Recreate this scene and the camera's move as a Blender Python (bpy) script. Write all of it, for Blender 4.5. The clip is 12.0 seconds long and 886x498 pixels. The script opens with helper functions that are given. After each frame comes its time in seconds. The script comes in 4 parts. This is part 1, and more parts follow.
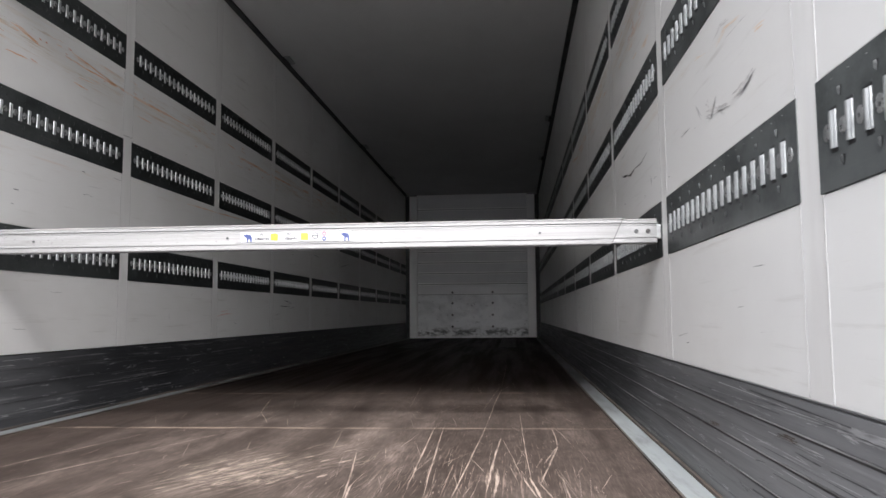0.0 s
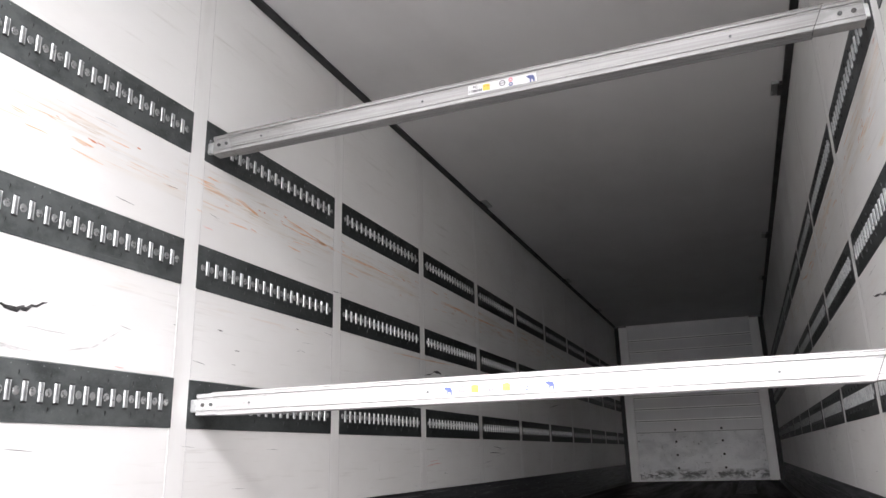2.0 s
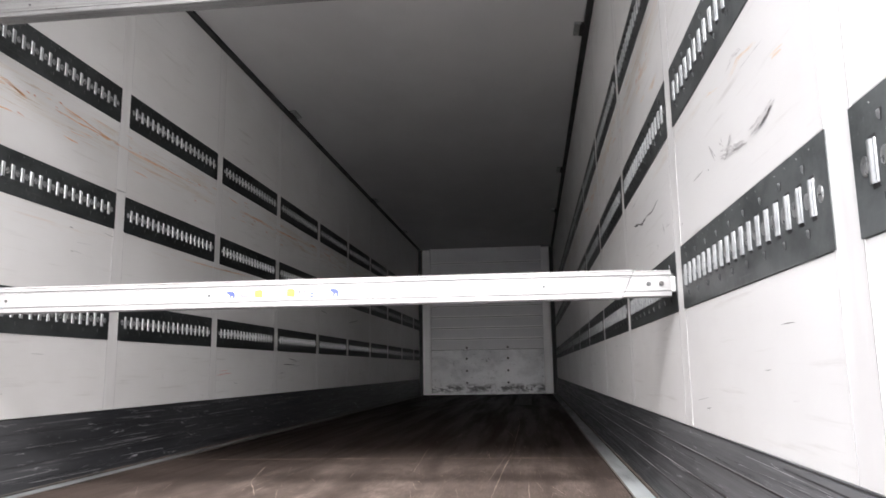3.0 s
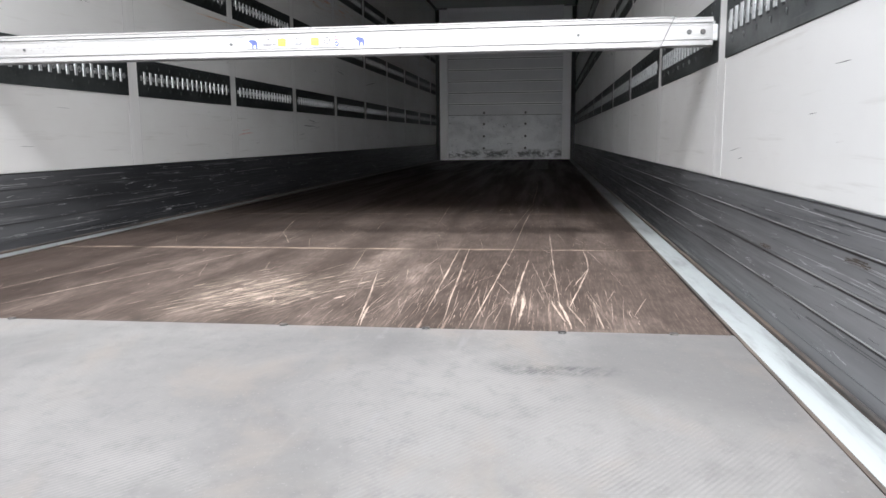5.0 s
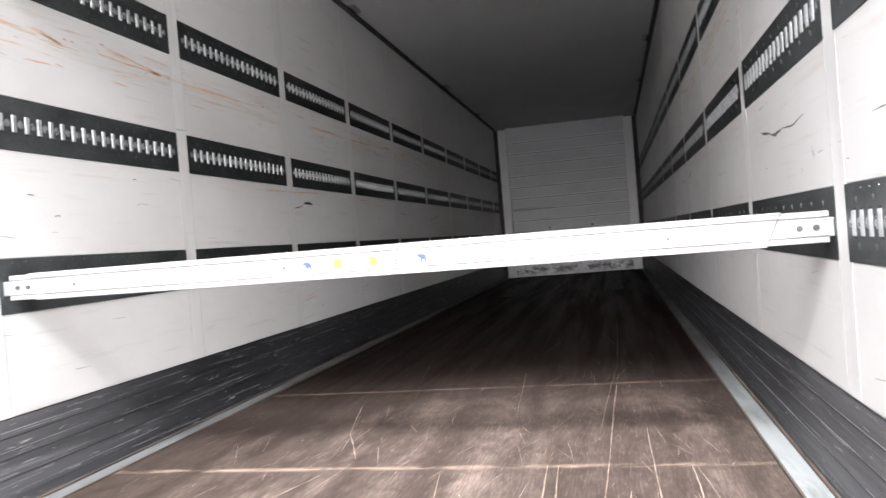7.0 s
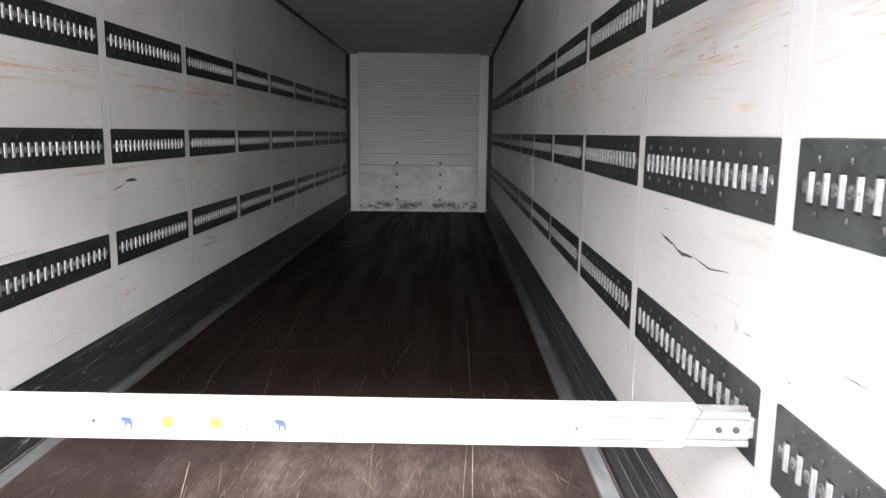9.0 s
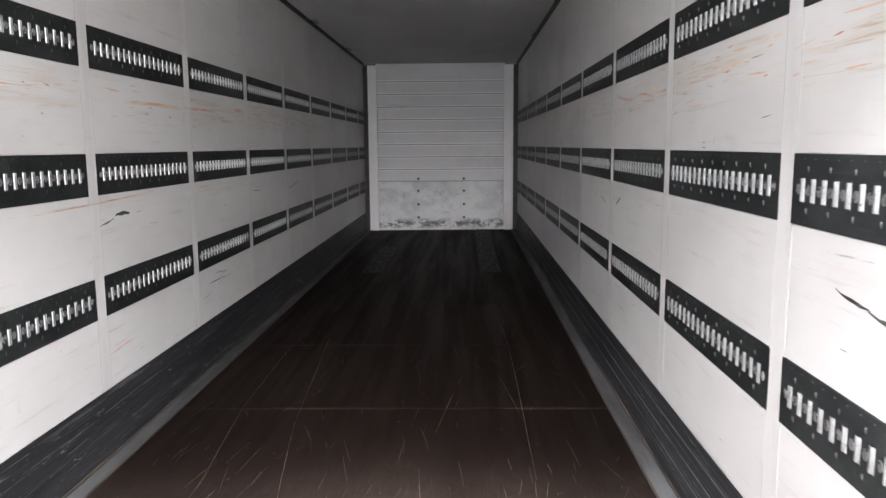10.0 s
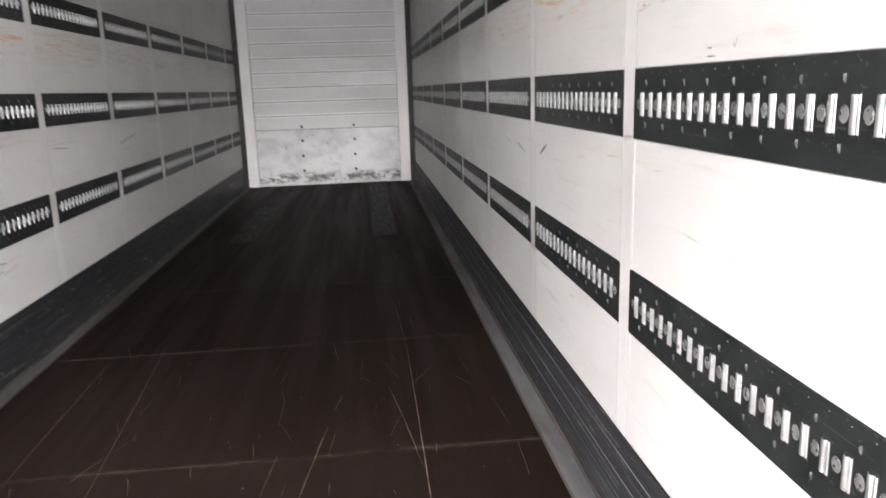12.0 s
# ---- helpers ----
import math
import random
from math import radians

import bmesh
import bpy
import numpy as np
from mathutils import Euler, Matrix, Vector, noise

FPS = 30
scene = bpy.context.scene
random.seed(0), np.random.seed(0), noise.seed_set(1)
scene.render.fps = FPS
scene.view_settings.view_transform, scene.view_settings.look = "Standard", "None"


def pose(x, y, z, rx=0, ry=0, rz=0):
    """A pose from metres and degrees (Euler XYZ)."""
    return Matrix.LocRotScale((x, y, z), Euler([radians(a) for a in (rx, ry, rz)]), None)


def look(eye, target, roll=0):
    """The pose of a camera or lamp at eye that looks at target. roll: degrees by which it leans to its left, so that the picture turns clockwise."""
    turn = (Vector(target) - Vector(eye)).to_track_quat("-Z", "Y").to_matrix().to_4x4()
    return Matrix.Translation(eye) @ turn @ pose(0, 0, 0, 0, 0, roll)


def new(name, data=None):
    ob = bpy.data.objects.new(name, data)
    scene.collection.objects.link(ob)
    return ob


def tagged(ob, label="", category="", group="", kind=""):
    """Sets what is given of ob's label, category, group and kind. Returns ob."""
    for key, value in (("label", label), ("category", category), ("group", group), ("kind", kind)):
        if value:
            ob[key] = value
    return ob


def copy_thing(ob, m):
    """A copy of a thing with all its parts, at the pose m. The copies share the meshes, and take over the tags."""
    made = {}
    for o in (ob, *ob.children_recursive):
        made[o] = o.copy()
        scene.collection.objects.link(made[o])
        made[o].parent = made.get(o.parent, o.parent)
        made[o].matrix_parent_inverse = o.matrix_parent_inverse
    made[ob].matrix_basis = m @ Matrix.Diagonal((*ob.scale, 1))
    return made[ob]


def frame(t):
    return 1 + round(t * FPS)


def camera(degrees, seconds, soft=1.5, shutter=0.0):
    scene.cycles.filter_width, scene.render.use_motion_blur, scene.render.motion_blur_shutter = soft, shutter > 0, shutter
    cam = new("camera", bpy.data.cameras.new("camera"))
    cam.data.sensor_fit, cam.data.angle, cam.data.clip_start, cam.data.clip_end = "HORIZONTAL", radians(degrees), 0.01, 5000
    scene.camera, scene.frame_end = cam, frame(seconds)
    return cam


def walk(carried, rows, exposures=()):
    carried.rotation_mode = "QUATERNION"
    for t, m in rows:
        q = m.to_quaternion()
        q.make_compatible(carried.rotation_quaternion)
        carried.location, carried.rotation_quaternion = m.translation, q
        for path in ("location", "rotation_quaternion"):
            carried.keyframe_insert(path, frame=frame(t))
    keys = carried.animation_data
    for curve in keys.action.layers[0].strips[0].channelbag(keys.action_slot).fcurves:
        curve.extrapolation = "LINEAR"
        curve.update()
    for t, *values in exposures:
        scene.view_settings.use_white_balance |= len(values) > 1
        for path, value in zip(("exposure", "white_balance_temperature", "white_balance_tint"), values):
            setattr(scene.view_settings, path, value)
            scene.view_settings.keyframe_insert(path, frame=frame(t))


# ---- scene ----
cam = camera(62.3, 12.0, shutter=0.2)
EXPOSURES = [(0.0, 1.8, 6250, 13), (0.5, 2.25, 6250, 13), (1.0, 2.57, 6240, 15), (1.5, 2.59, 6240, 15), (2.0, 2.57, 6350, 15), (2.5, 2.58, 6350, 15), (3.0, 2.53, 6350, 15), (3.5, 2.62, 6250, 13), (5.5, 2.18, 6130, 11), (6.0, 2.72, 6130, 11), (6.5, 2.88, 6300, 14), (7.0, 2.99, 6300, 14), (7.5, 2.89, 6300, 14), (9.5, 3.52, 6300, 15), (10.0, 3.85, 6300, 15), (10.5, 4.32, 6300, 15), (11.0, 4.48, 6480, 15), (11.5, 4.63, 6480, 15), (12.0, 4.8, 6480, 15)]
PATH = [
    (0, (0.741, -0.006, 0.421), (0.552, 1.978, 0.599), -0.4),
    (0.5, (0.738, 0.175, 0.431), (0.391, 2.127, 0.695), -1.4),
    (0.7, (0.73, 0.19, 0.433), (0.288, 2.115, 0.745), -1.7),
    (1, (0.712, 0.195, 0.436), (0.162, 2.079, 0.82), -2.1),
    (1.5, (0.715, 0.173, 0.471), (0.021, 1.983, 0.965), -2.0),
    (2, (0.722, 0.156, 0.482), (0.018, 1.947, 1.026), -1.4),
    (2.5, (0.744, 0.163, 0.46), (0.316, 2.064, 0.909), -1.4),
    (3, (0.789, 0.177, 0.443), (0.558, 2.137, 0.767), -0.8),
    (3.5, (0.792, 0.188, 0.422), (0.676, 2.18, 0.548), -0.1),
    (3.7, (0.776, 0.196, 0.393), (0.666, 2.192, 0.418), 0.2),
    (5.3, (0.74, 0.178, 0.396), (0.408, 2.126, 0.088), -0.9),
    (5.5, (0.737, 0.235, 0.502), (0.359, 2.182, 0.238), -1.1),
    (5.7, (0.74, 0.255, 0.584), (0.286, 2.192, 0.377), -1.3),
    (6, (0.738, 0.288, 0.705), (0.198, 2.211, 0.601), -1.7),
    (6.5, (0.702, 0.367, 0.704), (0.052, 2.259, 0.71), -2.4),
    (7, (0.695, 0.465, 0.728), (0.242, 2.413, 0.708), -4.6),
    (7.5, (0.661, 0.57, 0.887), (0.426, 2.551, 0.752), -5.1),
    (7.7, (0.684, 0.579, 0.944), (0.528, 2.567, 0.785), -4.3),
    (9.3, (0.5, 1.076, 1.354), (0.483, 3.05, 1.03), 0.9),
    (9.5, (0.471, 1.223, 1.331), (0.443, 3.197, 1.011), 0.4),
    (10, (0.376, 1.567, 1.355), (0.317, 3.547, 1.074), -0.4),
    (10.5, (0.299, 1.96, 1.347), (0.247, 3.949, 1.138), -0.6),
    (11, (0.418, 2.318, 1.323), (0.405, 4.305, 1.094), -0.8),
    (11.5, (0.487, 2.51, 1.349), (0.489, 4.484, 1.024), -1.3),
    (11.8, (0.505, 2.64, 1.32), (0.6, 4.608, 0.974), -1.6),
    (12, (0.516, 2.743, 1.292), (0.712, 4.686, 0.864), -1.7),
]
walk(cam, [(t, look(eye, target, roll)) for t, eye, target, roll in PATH], exposures=EXPOSURES)
# ==== body ====
# ---- world and sun ----
REAR, FRONT, HALF, ROOF = 0.50, 13.39, 1.23, 2.63
world = bpy.data.worlds.new("overcast_sky")
scene.world = world
world.use_nodes = True
wn, wl = world.node_tree.nodes, world.node_tree.links
wn.clear()
sky = wn.new("ShaderNodeTexSky")
sky.sky_type = "NISHITA"
sky.sun_disc = False
sky.sun_elevation = radians(38)
sky.sun_rotation = radians(179)
sky.air_density, sky.dust_density, sky.ozone_density = 1.0, 6.0, 1.5
grey = wn.new("ShaderNodeHueSaturation")
grey.inputs["Saturation"].default_value = 0.2
back = wn.new("ShaderNodeBackground")
back.inputs["Strength"].default_value = 0.15
wout = wn.new("ShaderNodeOutputWorld")
wl.new(sky.outputs[0], grey.inputs["Color"])
wl.new(grey.outputs[0], back.inputs["Color"])
wl.new(back.outputs[0], wout.inputs["Surface"])

sun = new("sun", bpy.data.lights.new("sun", "SUN"))
sun.data.energy = 2.1
sun.data.angle = radians(10)
sun.data.color = (1.0, 0.985, 0.965)
SUN_UP, SUN_ROUND = radians(38), radians(1)
sun.matrix_world = look((20 * math.cos(SUN_UP) * math.sin(SUN_ROUND), -20 * math.cos(SUN_UP) * math.cos(SUN_ROUND), 20 * math.sin(SUN_UP)), (0, 0, 0))

# ---- materials ----


class Mat:
    """A principled material with a few shorthand node builders."""

    def __init__(self, name, rough=0.5, metal=0.0, spec=0.5):
        self.m = bpy.data.materials.new(name)
        self.m.use_nodes = True
        self.nt = self.m.node_tree
        self.b = self.nt.nodes["Principled BSDF"]
        self.b.inputs["Roughness"].default_value = rough
        self.b.inputs["Metallic"].default_value = metal
        self.b.inputs["Specular IOR Level"].default_value = spec
        self.pos = self.nt.nodes.new("ShaderNodeNewGeometry").outputs["Position"]

    def link(self, a, b):
        self.nt.links.new(a, b)

    def noise(self, scale, detail=4.0, rough=0.55, shift=(0, 0, 0), warp=0.0, turn=0.0):
        """Noise in metres; turn swings its grain about z, in degrees, before it is stretched."""
        src = self.pos
        if turn:
            swing = self.nt.nodes.new("ShaderNodeMapping")
            swing.inputs["Rotation"].default_value = (0, 0, radians(turn))
            self.link(src, swing.inputs["Vector"])
            src = swing.outputs[0]
        mp = self.nt.nodes.new("ShaderNodeMapping")
        mp.inputs["Scale"].default_value = scale
        mp.inputs["Location"].default_value = shift
        self.link(src, mp.inputs["Vector"])
        n = self.nt.nodes.new("ShaderNodeTexNoise")
        n.inputs["Scale"].default_value = 1.0
        n.inputs["Detail"].default_value = detail
        n.inputs["Roughness"].default_value = rough
        n.inputs["Distortion"].default_value = warp
        self.link(mp.outputs[0], n.inputs["Vector"])
        return n.outputs["Fac"]

    def step(self, v, lo, hi, a=0.0, b=1.0):
        r = self.nt.nodes.new("ShaderNodeMapRange")
        r.interpolation_type = "SMOOTHSTEP"
        self.link(v, r.inputs["Value"])
        for key, x in (("From Min", lo), ("From Max", hi), ("To Min", a), ("To Max", b)):
            r.inputs[key].default_value = x
        return r.outputs["Result"]

    def math(self, op, a, b=0.0):
        n = self.nt.nodes.new("ShaderNodeMath")
        n.operation = op
        for i, x in enumerate((a, b)):
            if isinstance(x, (int, float)):
                n.inputs[i].default_value = x
            else:
                self.link(x, n.inputs[i])
        return n.outputs[0]

    def axis(self, i):
        s = self.nt.nodes.new("ShaderNodeSeparateXYZ")
        self.link(self.pos, s.inputs[0])
        return s.outputs[i]

    def band(self, i, lo, hi, soft):
        v = self.axis(i)
        return self.math("MULTIPLY", self.step(v, lo - soft, lo + soft), self.step(v, hi - soft, hi + soft, 1.0, 0.0))

    def mix(self, fac, a, b):
        n = self.nt.nodes.new("ShaderNodeMix")
        n.data_type = "RGBA"
        if isinstance(fac, (int, float)):
            n.inputs[0].default_value = fac
        else:
            self.link(fac, n.inputs[0])
        for i, x in ((6, a), (7, b)):
            if isinstance(x, tuple):
                n.inputs[i].default_value = (*x, 1.0)
            else:
                self.link(x, n.inputs[i])
        return n.outputs[2]

    def random(self):
        return self.nt.nodes.new("ShaderNodeObjectInfo").outputs["Random"]

    def colour(self, c):
        if isinstance(c, tuple):
            self.b.inputs["Base Color"].default_value = (*c, 1.0)
        else:
            self.link(c, self.b.inputs["Base Color"])
        return self

    def roughness(self, r):
        self.link(r, self.b.inputs["Roughness"])
        return self

    def bump(self, h, strength=0.3, distance=0.002):
        n = self.nt.nodes.new("ShaderNodeBump")
        n.inputs["Strength"].default_value = strength
        n.inputs["Distance"].default_value = distance
        self.link(h, n.inputs["Height"])
        self.link(n.outputs[0], self.b.inputs["Normal"])
        return self


def wall_paint():
    k = Mat("white_wall_laminate", 0.42, 0.0, 0.4)
    cloud = k.noise((1.1, 0.9, 1.6), 5, 0.6)
    streak = k.noise((6, 2.2, 42), 4, 0.6, (3, 1, 7))
    fine = k.noise((40, 5, 260), 3, 0.6)
    base = k.mix(k.step(cloud, 0.35, 0.75), (0.75, 0.75, 0.735), (0.68, 0.673, 0.655))
    base = k.mix(k.step(streak, 0.58, 0.80, 0.0, 0.55), base, (0.48, 0.465, 0.43))
    base = k.mix(k.step(fine, 0.66, 0.85, 0.0, 0.35), base, (0.43, 0.41, 0.385))
    # rust and timber rubbings along the load lines
    zone = k.math("MAXIMUM", k.band(2, 1.50, 1.66, 0.05), k.math("MULTIPLY", k.band(2, 1.06, 1.13, 0.03), 0.28))
    where = k.step(k.noise((1, 1.3, 3), 3, 0.5, (9, 2, 0)), 0.34, 0.52)
    rub = k.step(k.noise((9, 3.0, 75), 5, 0.65, (1, 5, 3), 0.4), 0.54, 0.66)
    rust = k.math("MULTIPLY", k.math("MULTIPLY", zone, where), rub)
    tone = k.mix(k.step(k.noise((5, 3, 9), 2), 0.45, 0.6), (0.48, 0.37, 0.25), (0.60, 0.32, 0.14))
    haze = k.math("MULTIPLY", k.math("MULTIPLY", zone, where), k.step(k.noise((4, 1.1, 22), 5, 0.65, (6, 3, 1), 0.5), 0.45, 0.68))
    base = k.mix(k.math("MULTIPLY", haze, 0.45), base, (0.60, 0.50, 0.37))
    base = k.mix(k.math("MULTIPLY", rust, 0.65), base, tone)
    k.colour(base).roughness(k.step(cloud, 0.3, 0.7, 0.34, 0.5))
    return k.bump(k.noise((30, 14, 30), 3), 0.06, 0.002).m


def plain(name, c1, c2, scale, rough=0.5, metal=0.0, bump=0.1, lo=0.4, hi=0.65, spec=0.5):
    k = Mat(name, rough, metal, spec)
    n = k.noise(scale, 5, 0.6)
    k.colour(k.mix(k.step(n, lo, hi), c1, c2))
    k.roughness(k.step(k.noise(tuple(2.3 * s for s in scale), 3), 0.3, 0.7, rough - 0.07, rough + 0.1))
    return k.bump(n, bump, 0.002).m


def floor_phenolic():
    k = Mat("brown_phenolic_plywood", 0.5, 0.0, 0.02)
    grain = k.noise((60, 3, 1), 4, 0.6)
    cloud = k.noise((1.6, 0.8, 1), 5, 0.6, (4, 0, 0))
    lane = k.noise((7, 0.35, 1), 4, 0.6, (2, 3, 0))
    speck = k.noise((90, 60, 1), 3, 0.7)
    base = k.mix(k.step(cloud, 0.3, 0.7), (0.006, 0.004, 0.003), (0.011, 0.0075, 0.006))
    base = k.mix(k.step(lane, 0.5, 0.75, 0.0, 0.5), base, (0.020, 0.0145, 0.012))
    base = k.mix(k.step(grain, 0.6, 0.8, 0.0, 0.25), base, (0.035, 0.027, 0.022))
    # worn film near the doors; its fade with depth also paints in daylight's fall-off
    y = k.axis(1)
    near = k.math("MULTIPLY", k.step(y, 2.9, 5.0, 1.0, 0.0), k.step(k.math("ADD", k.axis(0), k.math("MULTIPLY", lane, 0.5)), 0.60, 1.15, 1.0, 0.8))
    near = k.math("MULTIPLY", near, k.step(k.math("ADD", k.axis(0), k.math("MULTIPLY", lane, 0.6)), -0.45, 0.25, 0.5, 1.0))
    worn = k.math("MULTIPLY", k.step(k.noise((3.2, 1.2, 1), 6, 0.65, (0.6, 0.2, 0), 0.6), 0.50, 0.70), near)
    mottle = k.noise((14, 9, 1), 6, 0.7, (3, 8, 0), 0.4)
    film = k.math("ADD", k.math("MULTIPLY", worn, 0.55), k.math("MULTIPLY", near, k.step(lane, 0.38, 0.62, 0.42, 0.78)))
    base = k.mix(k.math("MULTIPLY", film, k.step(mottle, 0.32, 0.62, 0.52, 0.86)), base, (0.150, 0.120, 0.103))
    # hair-fine rakes along the load, a few swung off to the side
    for grain_scale, lo, hi, much, swing in (((190, 5, 1), 0.60, 0.68, 0.40, 3), ((120, 4, 1), 0.64, 0.70, 0.50, -4), ((110, 6, 1), 0.66, 0.71, 0.45, 17)):
        rake = k.math("MULTIPLY", k.step(k.noise(grain_scale, 5, 0.7, (8 + swing, 1, 0), 0.25, swing), lo, hi), near)
        base = k.mix(k.math("MULTIPLY", rake, much), base, (0.33, 0.255, 0.205))
    thread = k.noise((170, 11, 1), 4, 0.7, (5, 2, 0), 0.2)
    base = k.mix(k.step(thread, 0.40, 0.66, 0.42, 0.0), base, (0.012, 0.008, 0.007))
    # one large scoured patch and a raked lane beside it
    patch = k.math("MULTIPLY", k.band(0, -0.16, 0.14, 0.11), k.band(1, 1.78, 2.18, 0.13))
    lane2 = k.math("MULTIPLY", k.band(0, 0.34, 0.92, 0.12), k.step(y, 1.75, 2.75, 1.0, 0.0))
    scour = k.step(k.noise((75, 7, 1), 7, 0.75, (1, 9, 0), 0.5, 27), 0.50, 0.60)
    bloom = k.step(k.noise((11, 7, 1), 6, 0.7, (2, 4, 0), 0.6, 27), 0.40, 0.66, 0.0, 0.20)
    raked = k.step(k.noise((150, 3.4, 1), 5, 0.7, (4, 2, 0), 0.3), 0.55, 0.66)
    base = k.mix(k.math("MULTIPLY", patch, bloom), base, (0.25, 0.20, 0.165))
    base = k.mix(k.math("MULTIPLY", k.math("MULTIPLY", patch, scour), 0.65), base, (0.33, 0.275, 0.225))
    base = k.mix(k.math("MULTIPLY", k.math("MULTIPLY", lane2, raked), 0.42), base, (0.36, 0.275, 0.225))
    base = k.mix(k.step(speck, 0.74, 0.82, 0.0, 0.3), base, (0.22, 0.18, 0.15))
    saw = k.math("FRACT", k.math("ADD", k.math("DIVIDE", k.math("SUBTRACT", y, 2.765), 1.232), 0.5))
    off = k.math("MULTIPLY", k.math("ABSOLUTE", k.math("SUBTRACT", saw, 0.5)), 1.232)
    rim = k.math("MULTIPLY", k.step(off, 0.006, 0.030, 1.0, 0.0), k.step(k.noise((5, 14, 1), 5, 0.7, (7, 3, 0), 0.5), 0.40, 0.62))
    base = k.mix(k.math("MULTIPLY", rim, k.step(y, 3.2, 5.0, 0.45, 0.08)), base, (0.26, 0.20, 0.155))
    k.colour(base).roughness(k.step(lane, 0.35, 0.7, 0.42, 0.62))
    return k.bump(grain, 0.12, 0.001).m


def kick_metal():
    k = Mat("dark_anodised_aluminium", 0.45, 0.1, 0.12)
    rub = k.noise((20, 1.4, 70), 5, 0.65, (1, 2, 3))
    cloud = k.noise((3, 0.7, 9), 4, 0.6)
    base = k.mix(k.step(cloud, 0.35, 0.7), (0.020, 0.021, 0.023), (0.038, 0.039, 0.042))
    # doorway dust, with the daylight's fall-off along the wall put into its strength
    door_pale = k.math("MULTIPLY", k.step(k.axis(1), 1.0, 3.8, 1.0, 0.0), k.step(cloud, 0.3, 0.65, 0.55, 1.0))
    base = k.mix(door_pale, base, (0.19, 0.192, 0.197))
    base = k.mix(k.step(rub, 0.56, 0.74, 0.0, 0.65), base, (0.24, 0.24, 0.245))
    base = k.mix(k.step(k.noise((24, 6, 45), 6, 0.75, (5, 6, 2), 0.6), 0.60, 0.70, 0.0, 0.85), base, (0.40, 0.40, 0.405))
    base = k.mix(k.step(k.noise((50, 9, 160), 4, 0.7, (3, 1, 6)), 0.60, 0.74, 0.0, 0.5), base, (0.045, 0.046, 0.048))
    k.colour(base).roughness(k.step(rub, 0.4, 0.7, 0.36, 0.55))
    return k.bump(rub, 0.12, 0.001).m


def rail_metal():
    k = Mat("dark_coated_rail_steel", 0.5, 0.1, 0.15)
    cloud = k.noise((8, 5, 11), 5, 0.65)
    spot = k.noise((95, 75, 95), 3, 0.65)
    base = k.mix(k.step(cloud, 0.35, 0.7), (0.016, 0.019, 0.019), (0.034, 0.038, 0.038))
    base = k.mix(k.step(spot, 0.64, 0.70, 0.0, 0.35), base, (0.20, 0.21, 0.21))
    base = k.mix(k.step(k.noise((14, 2, 80), 4, 0.6, (2, 2, 2)), 0.62, 0.75, 0.0, 0.7), base, (0.085, 0.09, 0.09))
    # blotchy paler grey on the rails towards the doorway, gone a few metres in
    door_pale = k.math("MULTIPLY", k.step(k.axis(1), 1.2, 4.0, 1.0, 0.0), k.step(k.noise((9, 7, 9), 5, 0.7, (4, 4, 4)), 0.3, 0.62, 0.35, 1.0))
    base = k.mix(k.math("MULTIPLY", door_pale, 0.75), base, (0.135, 0.146, 0.145))
    k.colour(base).roughness(k.step(cloud, 0.3, 0.7, 0.39, 0.48))
    return k.bump(spot, 0.05, 0.001).m


def kick_plate_metal():
    k = Mat("scuffed_galvanised_plate", 0.45, 0.15, 0.4)
    cloud = k.noise((3.0, 1, 4.0), 6, 0.65, (2, 0, 1), 0.5)
    smear = k.noise((9, 1, 4.5), 6, 0.7, (5, 0, 3), 0.8)
    line = k.noise((6, 1, 60), 4, 0.6, (1, 0, 4), 0.3)
    base = k.mix(k.step(cloud, 0.35, 0.70), (0.78, 0.79, 0.80), (0.58, 0.59, 0.60))
    base = k.mix(k.step(smear, 0.64, 0.74, 0.0, 0.55), base, (0.20, 0.20, 0.205))
    base = k.mix(k.step(line, 0.66, 0.74, 0.0, 0.6), base, (0.14, 0.14, 0.142))
    knock = k.noise((30, 1, 22), 4, 0.7, (2, 0, 8), 0.4)
    base = k.mix(k.step(knock, 0.63, 0.70, 0.0, 0.75), base, (0.07, 0.07, 0.072))
    # pallets have blackened a ragged band above the floor
    low = k.math("MULTIPLY", k.band(2, 0.035, 0.16, 0.05), k.step(k.noise((9, 1, 15), 6, 0.75, (7, 0, 2), 0.4), 0.46, 0.56))
    base = k.mix(k.math("MULTIPLY", low, 0.85), base, (0.075, 0.075, 0.078))
    k.colour(base).roughness(k.step(cloud, 0.3, 0.7, 0.36, 0.52))
    return k.bump(cloud, 0.15, 0.003).m


SKID = (0.67, 0.86, 1.370, 1.418)


